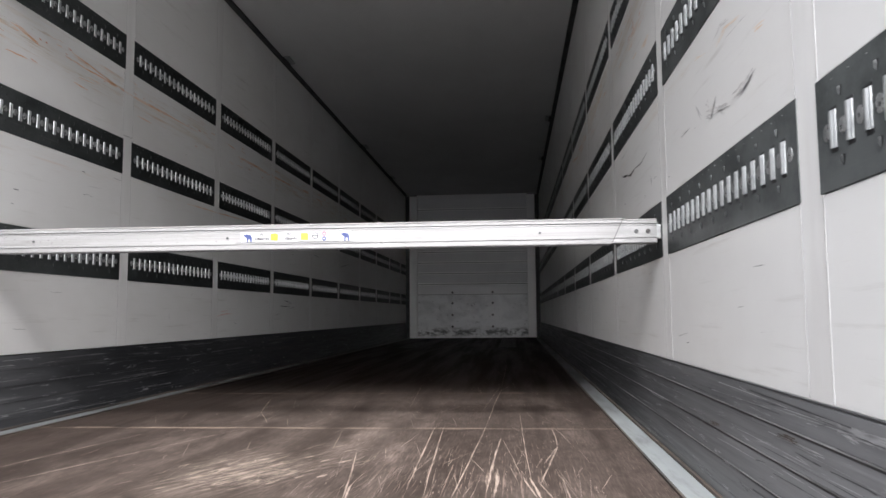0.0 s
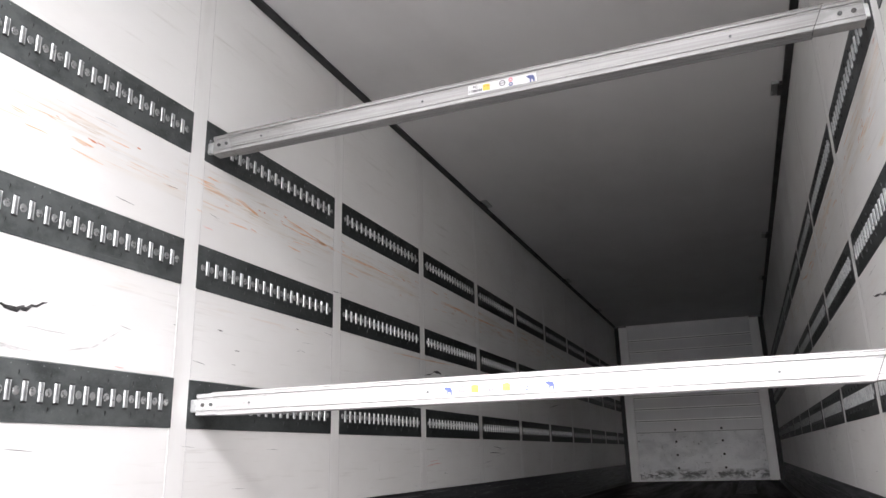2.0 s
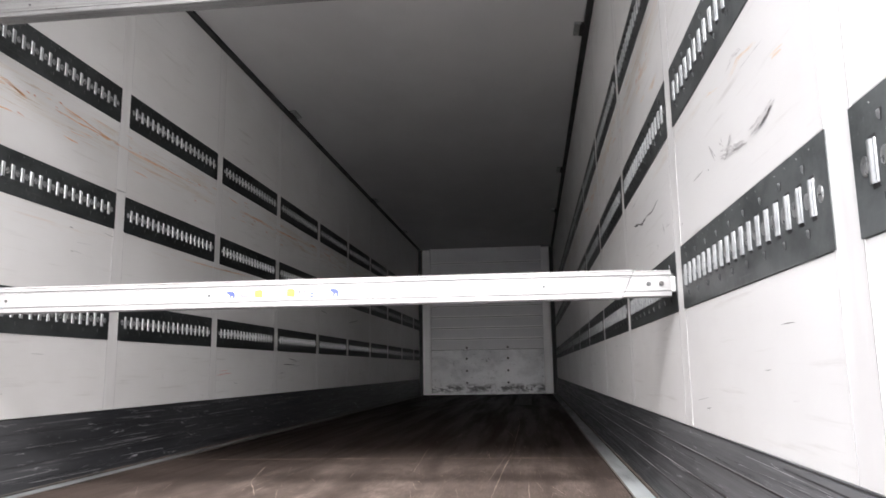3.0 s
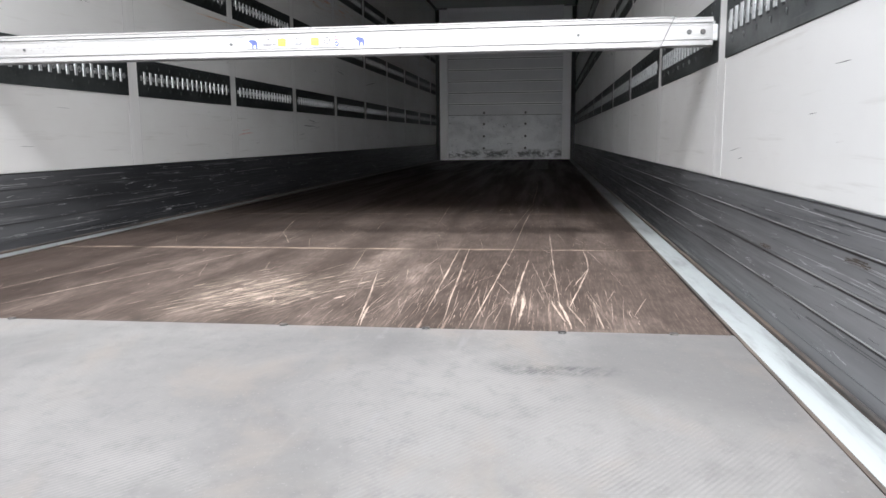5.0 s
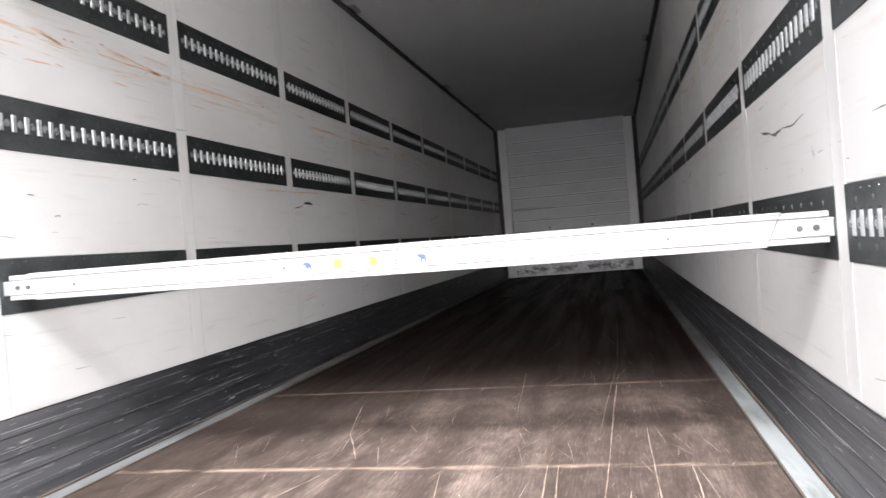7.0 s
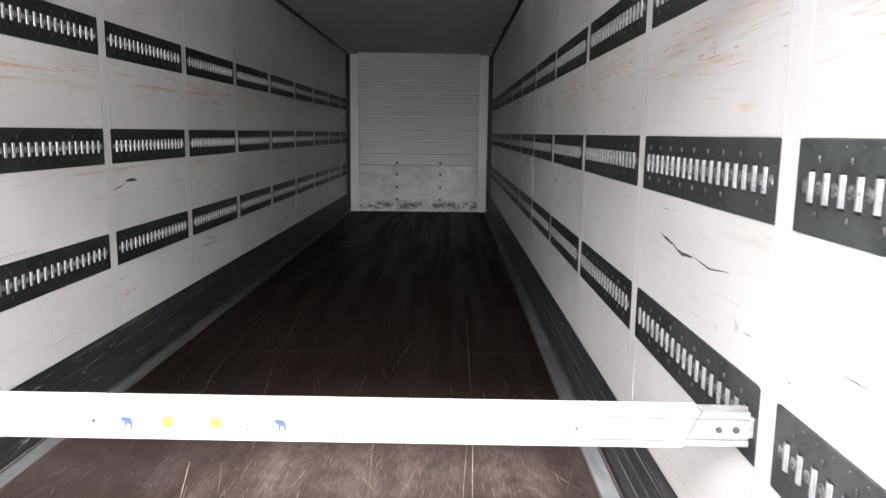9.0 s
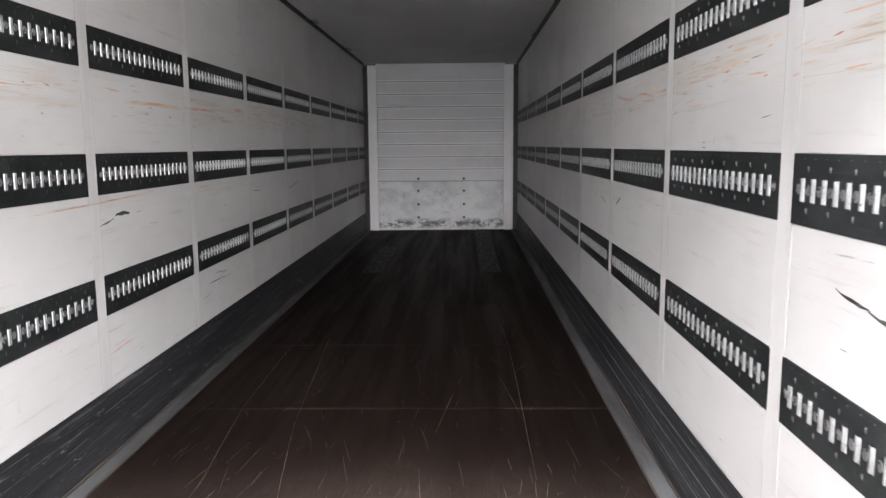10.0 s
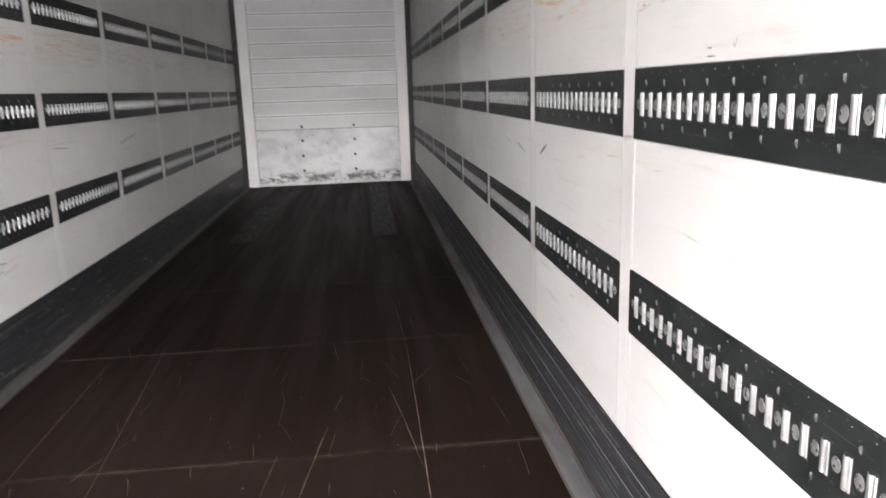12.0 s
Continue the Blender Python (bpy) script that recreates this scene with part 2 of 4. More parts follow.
def threshold_metal():
    k = Mat("worn_grey_steel_sheet", 0.55, 0.1, 0.4)
    cloud = k.noise((2.2, 1.8, 1), 6, 0.65, (0, 1, 0), 0.5)
    rub = k.noise((28, 4, 1), 4, 0.6)
    base = k.mix(k.step(cloud, 0.35, 0.68), (0.098, 0.096, 0.093), (0.148, 0.145, 0.140))
    base = k.mix(k.step(rub, 0.60, 0.78, 0.0, 0.5), base, (0.16, 0.16, 0.163))
    base = k.mix(k.step(k.noise((5, 9, 1), 4, 0.6, (3, 7, 0)), 0.66, 0.74, 0.0, 0.6), base, (0.10, 0.10, 0.104))
    fine = k.noise((26, 18, 1), 6, 0.72)
    base = k.mix(k.step(fine, 0.46, 0.72, 0.0, 0.65), base, (0.082, 0.081, 0.079))
    bloom = k.step(k.noise((5, 3.5, 1), 5, 0.65, (6, 2, 0), 0.5), 0.50, 0.70, 0.0, 0.5)
    base = k.mix(bloom, base, (0.150, 0.134, 0.118))
    grit = k.noise((160, 110, 1), 3, 0.7, (1, 4, 0))
    base = k.mix(k.step(grit, 0.58, 0.72, 0.0, 0.55), base, (0.175, 0.172, 0.167))
    skid = k.math("MULTIPLY", k.band(0, SKID[0], SKID[1], 0.04), k.band(1, SKID[2], SKID[3], 0.012))
    tread = k.math("MULTIPLY", k.step(k.noise((60, 40, 1), 4, 0.7), 0.35, 0.6), k.step(k.noise((330, 14, 1), 1, 0.4, (0, 0, 0), 0.0, 35), 0.40, 0.60, 0.35, 1.0))
    base = k.mix(k.math("MULTIPLY", skid, tread), base, (0.045, 0.045, 0.048))
    pale = k.step(k.noise((16, 22, 1), 5, 0.7, (2, 5, 0), 0.4), 0.66, 0.74, 0.0, 0.6)
    base = k.mix(pale, base, (0.20, 0.195, 0.188))
    wave = k.nt.nodes.new("ShaderNodeTexWave")
    mp = k.nt.nodes.new("ShaderNodeMapping")
    mp.inputs["Rotation"].default_value = (0, 0, radians(38))
    k.link(k.pos, mp.inputs["Vector"])
    k.link(mp.outputs[0], wave.inputs["Vector"])
    wave.inputs["Scale"].default_value = 42
    wave.inputs["Distortion"].default_value = 0.4
    h = k.math("MULTIPLY", wave.outputs["Fac"], k.step(cloud, 0.46, 0.58))
    k.colour(k.mix(k.math("MULTIPLY", h, 0.16), base, (0.10, 0.098, 0.095)))
    return k.bump(h, 0.25, 0.0012).m


def bar_metal():
    k = Mat("brushed_aluminium", 0.45, 0.25, 0.35)
    line = k.noise((1.6, 60, 160), 4, 0.6)
    cloud = k.noise((3, 6, 14), 5, 0.65, (2, 1, 3))
    speck = k.noise((70, 70, 120), 3, 0.7, (1, 2, 8))
    base = k.mix(k.step(line, 0.40, 0.65), (0.215, 0.213, 0.211), (0.165, 0.163, 0.161))
    base = k.mix(k.step(cloud, 0.52, 0.70, 0.0, 0.4), base, (0.27, 0.267, 0.26))
    # grime and small knocks, thickest towards the worn left end
    dirty = k.step(k.axis(0), -1.1, 0.2, 1.0, 0.25)
    base = k.mix(k.math("MULTIPLY", dirty, k.step(k.noise((2.5, 30, 110), 5, 0.7, (3, 2, 5), 0.2), 0.46, 0.62, 0.0, 0.55)), base, (0.17, 0.168, 0.162))
    base = k.mix(k.math("MULTIPLY", dirty, k.step(speck, 0.62, 0.70, 0.0, 0.8)), base, (0.06, 0.057, 0.053))
    base = k.mix(k.math("MULTIPLY", dirty, k.step(k.noise((7, 20, 40), 5, 0.7, (5, 5, 1), 0.4), 0.56, 0.70, 0.0, 0.6)), base, (0.13, 0.125, 0.118))
    k.colour(base).roughness(k.step(cloud, 0.3, 0.7, 0.38, 0.55))
    return k.bump(line, 0.06, 0.001).m


def gutter_metal():
    k = Mat("dull_aluminium_strip", 0.55, 0.1, 0.3)
    cloud = k.noise((10, 1.3, 10), 5, 0.6)
    base = k.mix(k.step(cloud, 0.4, 0.65), (0.070, 0.072, 0.074), (0.040, 0.041, 0.043))
    # grey tone, strong by the doorway and weak deeper in; weaker on the left strip
    door_pale = k.math("MULTIPLY", k.step(k.axis(1), 2.2, 5.2, 1.0, 0.12), k.step(k.noise((14, 2.2, 10), 5, 0.65, (2, 5, 0), 0.3), 0.30, 0.55, 0.45, 1.0))
    door_pale = k.math("MULTIPLY", door_pale, k.step(k.axis(0), -1.0, 1.0, 0.22, 1.0))
    base = k.mix(door_pale, base, (0.26, 0.28, 0.28))
    k.colour(base).roughness(k.step(cloud, 0.3, 0.7, 0.48, 0.62))
    return k.bump(cloud, 0.08, 0.002).m


WHITE = wall_paint()
POST = plain("white_post_cover", (0.75, 0.75, 0.735), (0.69, 0.685, 0.67), (9, 9, 1.6), 0.4, 0, 0.03)
BEAD = plain("pale_sealant_bead", (0.76, 0.76, 0.75), (0.69, 0.69, 0.68), (9, 9, 4), 0.35, 0, 0.02)
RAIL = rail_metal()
BAR = plain("bright_galvanised_steel", (0.38, 0.393, 0.393), (0.28, 0.292, 0.292), (30, 30, 30), 0.34, 0.55, 0.05)
KICK = kick_metal()
LIP = plain("lip_highlight", (0.36, 0.36, 0.366), (0.10, 0.10, 0.103), (20, 2.2, 20), 0.4, 0.3, 0.05)
PALESCUFF = plain("pale_metal_scuff", (0.30, 0.30, 0.305), (0.16, 0.16, 0.163), (20, 12, 60), 0.5, 0.1, 0.05)
DARKSCUFF = plain("dark_metal_scuff", (0.035, 0.036, 0.038), (0.06, 0.061, 0.064), (20, 12, 60), 0.5, 0.1, 0.05)
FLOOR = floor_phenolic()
JOINT = plain("pale_worn_plywood_edge", (0.19, 0.15, 0.12), (0.05, 0.038, 0.03), (7, 7, 7), 0.7, 0, 0.1)
SCRATCH = plain("bare_scratched_wood", (0.29, 0.232, 0.19), (0.11, 0.085, 0.067), (25, 9, 9), 0.7, 0, 0.1)
DIMSCRATCH = plain("dull_scratched_coating", (0.125, 0.098, 0.080), (0.05, 0.04, 0.033), (25, 9, 9), 0.7, 0, 0.1)
SHEET = threshold_metal()
GUTTER = gutter_metal()
RUSTY = plain("weathered_timber_slat", (0.075, 0.058, 0.046), (0.03, 0.027, 0.025), (30, 3, 30), 0.75, 0, 0.3)
CEIL = plain("white_ceiling_laminate", (0.63, 0.63, 0.628), (0.58, 0.58, 0.578), (1.2, 0.7, 1), 0.5, 0, 0.02, 0.4, 0.65, 0.2)
BLACK = plain("black_rubber_trim", (0.012, 0.012, 0.013), (0.022, 0.022, 0.023), (9, 3, 9), 0.5, 0, 0.05)
PLANK = plain("white_front_panel", (0.76, 0.76, 0.77), (0.71, 0.71, 0.72), (1.2, 1, 1.6), 0.48, 0.1, 0.02)
FPOST = plain("white_front_post", (0.93, 0.93, 0.93), (0.90, 0.90, 0.90), (4, 4, 1), 0.45, 0.1, 0.02)
RIB = plain("white_rib_highlight", (0.96, 0.96, 0.96), (0.92, 0.92, 0.92), (2.2, 9, 9), 0.42, 0.0, 0.02, 0.5, 0.75)
KPLATE = kick_plate_metal()
BOLT = plain("dark_bolt_steel", (0.03, 0.03, 0.032), (0.06, 0.055, 0.05), (60, 60, 60), 0.5, 0.5, 0.1)
ALU = bar_metal()
SLEEVE = plain("cast_aluminium_sleeve", (0.25, 0.25, 0.247), (0.19, 0.19, 0.188), (14, 20, 30), 0.42, 0.3, 0.1)
LABEL = plain("white_label_film", (0.36, 0.36, 0.36), (0.33, 0.33, 0.333), (9, 9, 9), 0.3, 0, 0.0)
BLUE = plain("blue_label_ink", (0.012, 0.024, 0.10), (0.018, 0.032, 0.12), (40, 40, 40), 0.4)
YELLOW = plain("yellow_label_ink", (0.62, 0.29, 0.012), (0.56, 0.25, 0.012), (40, 40, 40), 0.4)
RED = plain("red_label_ink", (0.62, 0.08, 0.10), (0.55, 0.07, 0.09), (40, 40, 40), 0.4)
INK = plain("black_label_ink", (0.03, 0.03, 0.035), (0.05, 0.05, 0.055), (40, 40, 40), 0.5)
SCUFF = plain("black_rubber_scuff", (0.02, 0.02, 0.02), (0.10, 0.10, 0.10), (30, 12, 30), 0.6, 0, 0.1, 0.45, 0.6)
SMEAR = plain("grey_smear", (0.47, 0.465, 0.46), (0.72, 0.71, 0.70), (40, 20, 90), 0.6, 0, 0.1)
PALERUST = plain("faint_orange_rubbing", (0.74, 0.62, 0.50), (0.80, 0.75, 0.68), (30, 12, 60), 0.6, 0, 0.05)
RUST = plain("orange_rust_rubbing", (0.70, 0.37, 0.20), (0.75, 0.58, 0.44), (30, 12, 60), 0.6, 0, 0.05)
RUSTDAB = plain("red_rust_dab", (0.56, 0.20, 0.10), (0.68, 0.42, 0.28), (30, 12, 60), 0.6, 0, 0.05)
REDPEN = plain("faded_red_pen", (0.70, 0.36, 0.33), (0.76, 0.60, 0.57), (30, 12, 60), 0.6, 0, 0.05)
HAIR = plain("bead_shadow_grey", (0.34, 0.335, 0.33), (0.46, 0.455, 0.45), (9, 9, 5), 0.6)
GROUND = plain("pale_yard_concrete", (0.46, 0.46, 0.45), (0.52, 0.52, 0.51), (0.6, 0.6, 0.6), 0.85, 0, 0.3)
YARD = plain("white_unseen_wall", (0.82, 0.80, 0.775), (0.85, 0.83, 0.805), (0.4, 0.4, 0.4), 0.7)
SKIN = plain("white_outer_skin", (0.72, 0.72, 0.72), (0.66, 0.66, 0.66), (1, 1, 1), 0.4)
DARKPAD = plain("dark_floor_pad", (0.007, 0.0065, 0.0065), (0.012, 0.011, 0.011), (12, 2, 1), 0.5, 0, 0.05, 0.4, 0.65, 0.06)

# ---- builders ----


def mesh_of(name, bm, mat, smooth=False):
    me = bpy.data.meshes.new(name)
    bm.to_mesh(me)
    bm.free()
    me.materials.append(mat)
    if smooth:
        for p in me.polygons:
            p.use_smooth = True
    return me


def part(name, bm, mat, parent=None, label="", smooth=False):
    ob = new(name, mesh_of(name, bm, mat, smooth))
    ob.parent = parent
    return tagged(ob, label)


def put_piece(name, me, parent, at=(0, 0, 0), rz=0.0):
    ob = new(name, me)
    ob.parent = parent
    ob.location = at
    ob.rotation_euler = (0, 0, rz)
    return ob


def box(bm, x0, x1, y0, y1, z0, z1, bevel=0.0):
    r = bmesh.ops.create_cube(bm, size=1.0)
    vs = r["verts"]
    for v in vs:
        v.co = Vector(((x0 + x1) / 2 + v.co.x * (x1 - x0), (y0 + y1) / 2 + v.co.y * (y1 - y0), (z0 + z1) / 2 + v.co.z * (z1 - z0)))
    if bevel:
        es = {e for v in vs for e in v.link_edges}
        bmesh.ops.bevel(bm, geom=list(es), offset=bevel, segments=2, affect="EDGES", profile=0.5)
    return bm


def boxed(*a, **k):
    return box(bmesh.new(), *a, **k)


def extrude_profile(points, x0, x1, tilt0=0.0, tilt1=0.0):
    """A closed outline in (y, z), swept along x. tilt: how far x shifts per metre of height at each end."""
    bm = bmesh.new()
    a = [bm.verts.new((x0 + tilt0 * z, y, z)) for y, z in points]
    b = [bm.verts.new((x1 + tilt1 * z, y, z)) for y, z in points]
    n = len(points)
    for i in range(n):
        j = (i + 1) % n
        bm.faces.new((a[i], a[j], b[j], b[i]))
    bm.faces.new(a[::-1])
    bm.faces.new(b)
    bmesh.ops.recalc_face_normals(bm, faces=bm.faces)
    return bm


def disc(bm, c, normal_axis, r, depth, seg=16):
    """A short round stud centred on c, along an axis (0, 1, 2)."""
    turn = {0: Matrix.Rotation(radians(90), 4, "Y"), 1: Matrix.Rotation(radians(90), 4, "X"), 2: Matrix.Identity(4)}[normal_axis]
    bmesh.ops.create_cone(bm, cap_ends=True, segments=seg, radius1=r, radius2=r * 0.9, depth=depth, matrix=Matrix.Translation(c) @ turn)
    return bm


def ribbon(bm, pts, widths, put):
    """A thin tapered mark through 2D points; put turns (u, v) into a place."""
    pts = [Vector(p) for p in pts]
    rows = []
    for i, p in enumerate(pts):
        d = (pts[min(i + 1, len(pts) - 1)] - pts[max(i - 1, 0)]).normalized()
        n = Vector((-d.y, d.x))
        w = widths[i] / 2
        rows.append((bm.verts.new(put(*(p + n * w))), bm.verts.new(put(*(p - n * w)))))
    for (a, b), (c, d) in zip(rows, rows[1:]):
        bm.faces.new((a, b, d, c))


def wavy(p0, p1, n, sway, rnd):
    p0, p1 = Vector(p0), Vector(p1)
    d = p1 - p0
    s = Vector((-d.y, d.x)).normalized() if d.length else Vector((0, 0))
    bend = rnd.uniform(-1, 1) * sway
    return [p0 + d * t + s * (bend * 4 * t * (1 - t) + rnd.uniform(-0.25, 0.25) * sway) for t in (i / (n - 1) for i in range(n))]


def structure(name, bm, mat, label, category):
    return tagged(part(name, bm, mat), label, category, kind="structure")


# ---- the shell ----
# unseen ground, kept pale to bounce light up to the ceiling
structure("ground", boxed(-600, 600, -600, 600, -1.40, -1.20), GROUND, "unseen pale yard ground under the open trailer, bouncing light up", "ground")
# unseen wall, added to block low sky light behind the doorway
structure("yard_wall", boxed(-60, 0.5, -6.3, -6.0, -1.2, 2.8), YARD, "plain white depot wall across the yard", "wall")

POSTS = [1.235 + 1.153 * i for i in range(-1, 11)]
PW = 0.094
BANDS = [(0.275, 0.604), (0.787, 1.146), (1.328, 1.691), (1.873, 2.625)]
RAILS = [(0.6955, "low"), (1.237, "middle"), (1.782, "high")]

subfloor = structure("floor", boxed(-1.29, 1.29, REAR, FRONT + 0.08, -0.14, -0.004), JOINT, "brown phenolic plywood trailer floor, scratched and worn pale", "floor")
ceiling = structure("ceiling", boxed(-1.29, 1.29, REAR, FRONT + 0.08, ROOF, ROOF + 0.06), CEIL, "smooth white laminate trailer ceiling", "ceiling")
walls = {}
for side, s in (("left", -1), ("right", 1)):
    xs = sorted((s * (HALF + 0.004), s * 1.29))
    walls[s] = structure("wall_" + side, boxed(*xs, REAR, FRONT + 0.08, -0.004, ROOF), SKIN, "white laminate trailer wall with dirty rub marks", "wall")
front = structure("wall_front", boxed(-HALF - 0.004, HALF + 0.004, FRONT + 0.012, FRONT + 0.08, -0.004, ROOF), SKIN, "white ribbed front bulkhead with a metal kick plate", "wall")


# side trims: gutter strip, timber slat, kick planks, roof corner strip
def kick_depth(z):
    """How far the boards stand off the wall at height z: they lean back to it."""
    return 0.029 - 0.022 * max(z, 0.0) / 0.272


def kick_plank(z0, h):
    """One kick plank, h high, its face towards +x, with eased edges."""
    a, c = kick_depth(z0), kick_depth(z0 + h)
    pts = [(0, 0.0), (a - 0.0008, 0.0), (a, 0.0008), (c, h - 0.0014), (c - 0.0010, h - 0.0004), (0, h - 0.0004)]
    bm = bmesh.new()
    a = [bm.verts.new((x, REAR + 0.01, z)) for x, z in pts]
    b = [bm.verts.new((x, FRONT - 0.002, z)) for x, z in pts]
    n = len(pts)
    for i in range(n):
        j = (i + 1) % n
        bm.faces.new((a[i], a[j], b[j], b[i]))
    bm.faces.new(a)
    bm.faces.new(b[::-1])
    bmesh.ops.recalc_face_normals(bm, faces=bm.faces)
    return bm


KICKS = [-0.014, 0.030, 0.092, 0.152, 0.216, 0.272]
for side, s in (("left", -1), ("right", 1)):
    base = tagged(new("baseboard_" + side), "dark grey ribbed aluminium kick boards along the wall", "baseboard", kind="structure")
    for z0, z1 in zip(KICKS, KICKS[1:]):
        me = mesh_of("plank", kick_plank(z0, z1 - z0), KICK)
        ob = put_piece("plank", me, base, (s * (HALF + 0.002), 0 if s < 0 else REAR + 0.01 + FRONT - 0.002, z0), 0 if s < 0 else math.pi)
        if 0 < z0 < 0.2 and s < 0:
            put_piece("groove", mesh_of("groove", boxed(0.0, 0.0006, REAR + 0.01, FRONT - 0.002, -0.0011, 0.0011), BLACK), base, (-HALF - 0.0020 + kick_depth(z1), 0, z1))
        if s > 0 and 0 < z0 < 0.2:
            # pale strip paints the sky highlight on the right-hand plank lip
            put_piece("lip", mesh_of("lip", boxed(-0.0010, 0.0, REAR + 0.01, FRONT - 0.002, -0.0012, 0.0012), LIP), base, (HALF + 0.0023 - kick_depth(z1 - 0.0018), 0, z1 - 0.0018))
            put_piece("groove", mesh_of("groove", boxed(-0.0007, 0.0, REAR + 0.01, FRONT - 0.002, -0.0016, 0.0016), BLACK), base, (HALF + 0.0022 - kick_depth(z1 - 0.005), 0, z1 - 0.0052))
    rnd = random.Random(31 + s)
    for tint, count in ((PALESCUFF, 190 if s < 0 else 130), (DARKSCUFF, 130)):
        bm = bmesh.new()
        for _ in range(count):
            y, z = 0.2 + abs(rnd.gauss(0, 3.2)), rnd.uniform(0.02, 0.262)
            if y > 9.0 or min(abs(z - q) for q in KICKS) < 0.006:
                continue
            L, w = rnd.choice((rnd.uniform(0.02, 0.07), rnd.uniform(0.1, 0.6))), rnd.uniform(0.0006, 0.0026)
            pts = wavy((y, z), (y + L, z + rnd.gauss(0, 0.004)), 6, 0.0015, rnd)
            ribbon(bm, pts, [w * rnd.uniform(0.3, 1.3) for _ in pts], lambda u, v: Vector((s * (HALF + 0.0016 - kick_depth(v)), u, v)))
        tagged(part("scuffs", bm, tint, base, "fine scuffs along the boards"), kind="stuff")
    if s > 0:
        for tint, name, strokes in ((PALESCUFF, "scuff", ((1.72, 1.63, 0.088, 0.005), (1.15, 1.00, 0.247, 0.014), (1.24, 1.15, 0.252, 0.006), (1.42, 1.24, 0.194, 0.006), (2.66, 2.38, 0.147, 0.006), (2.05, 1.96, 0.165, 0.005))), (RUSTY, "rust_stain", ((1.40, 1.33, 0.200, 0.010), (1.86, 1.80, 0.158, 0.007)))):
            bm = bmesh.new()
            for y0, y1, z, w in strokes:
                for k in range(5):
                    q = z + (k - 2) * w / 5 + rnd.uniform(-0.1, 0.1) * w
                    pts = wavy((y0 + rnd.uniform(-0.3, 0.3) * (y1 - y0), q), (y1 + rnd.uniform(-0.2, 0.2) * (y1 - y0), q + rnd.gauss(0, 0.001)), 8, 0.0012, rnd)
                    ribbon(bm, pts, [0.3 * w * rnd.uniform(0.3, 1.2) for _ in pts], lambda u, v: Vector((HALF + 0.0013 - kick_depth(v), u, v)))
            part(name, bm, tint, base)
    xs = sorted((s * (HALF - 0.0052), s * HALF))
    # black strip stands in for the shadow gap over the top board
    part("shadow_gap", boxed(*xs, REAR + 0.01, FRONT - 0.002, KICKS[-1] - 0.0002, KICKS[-1] + 0.0025, bevel=0.001), BLACK, base, "black strip painting the shadow gap above the top board")
    xs = sorted((s * 1.1245, s * 1.1915))
    structure("gutter_strip_" + side, boxed(*xs, REAR, FRONT, -0.004, 0.003, bevel=0.001), GUTTER, "dull aluminium strip along the floor edge", "trim")
    xs = sorted((s * 1.1925, s * 1.2020))
    structure("timber_slat_" + side, boxed(*xs, REAR, FRONT, -0.004, 0.010, bevel=0.002), RUSTY, "weathered brown timber slat beside the kick boards", "trim")
    xs = sorted((s * 1.1165, s * 1.1235))
    structure("floor_edge_" + side, boxed(*xs, REAR, FRONT, -0.004, 0.0045), RUSTY, "thin brown edge of the plywood floor", "trim")
    xs = sorted((s * 1.190, s * 1.232))
    structure("roof_trim_" + side, boxed(*xs, REAR, FRONT, ROOF - 0.022, ROOF - 0.001, bevel=0.003), BLACK, "black rubber trim in the roof corner", "trim")

# front bulkhead
structure("front_post_left", boxed(-1.150, -1.005, FRONT - 0.055, FRONT + 0.01, -0.015, ROOF - 0.003, bevel=0.006), FPOST, "white front corner post", "post")
structure("front_post_right", boxed(1.005, 1.150, FRONT - 0.055, FRONT + 0.01, -0.015, ROOF - 0.003, bevel=0.006), FPOST, "white front corner post", "post")
for s in (-1, 1):
    xs = sorted((s * 1.152, s * 1.228))
    structure("front_gap_" + ("left" if s < 0 else "right"), boxed(*xs, FRONT - 0.02, FRONT + 0.01, -0.015, ROOF - 0.024), BLACK, "black recess beside the front post", "trim")


def front_plank(h):
    """A bulkhead plank with a raised double bead along its top edge, face towards -y."""
    return boxed(-1.004, 1.004, 0.0, 0.012, 0.001, h - 0.001, bevel=0.001)


def front_bead():
    """A raised double bead along a plank joint: a broad rib and a narrow one below it."""
    bm = boxed(-1.004, 1.004, -0.009, 0.006, -0.002, 0.020, bevel=0.003)
    return box(bm, -1.004, 1.004, -0.007, 0.006, -0.026, -0.010, bevel=0.002)


FZ = [0.780 + 0.197 * i for i in range(10)]
plank_me = mesh_of("panel", front_plank(0.197), PLANK)
# ribs whiter than the panels, painting in the light they catch
bead_front = mesh_of("bead", front_bead(), RIB)
# dark strip draws the shadow line between the two ribs
groove_front = mesh_of("groove", boxed(-1.004, 1.004, -0.0005, 0.003, -0.0098, -0.0022), BOLT)
for z in FZ[:-1]:
    put_piece("panel", plank_me, front, (0, FRONT - 0.001, z))
for z in FZ[1:-1]:
    put_piece("bead", bead_front, front, (0, FRONT - 0.003, z))
    put_piece("groove", groove_front, front, (0, FRONT - 0.003, z))
part("panel", boxed(-1.004, 1.004, FRONT - 0.004, FRONT + 0.011, FZ[-1], ROOF - 0.004, bevel=0.002), PLANK, front)
kp = tagged(part("kick_plate", boxed(-1.003, 1.003, FRONT - 0.007, FRONT + 0.011, -0.015, 0.778, bevel=0.002), KPLATE, front), "scuffed galvanised metal kick plate, stained dark below")
part("seam", boxed(-1.003, 1.003, FRONT - 0.0085, FRONT - 0.004, 0.7795, 0.7855), BOLT, front)
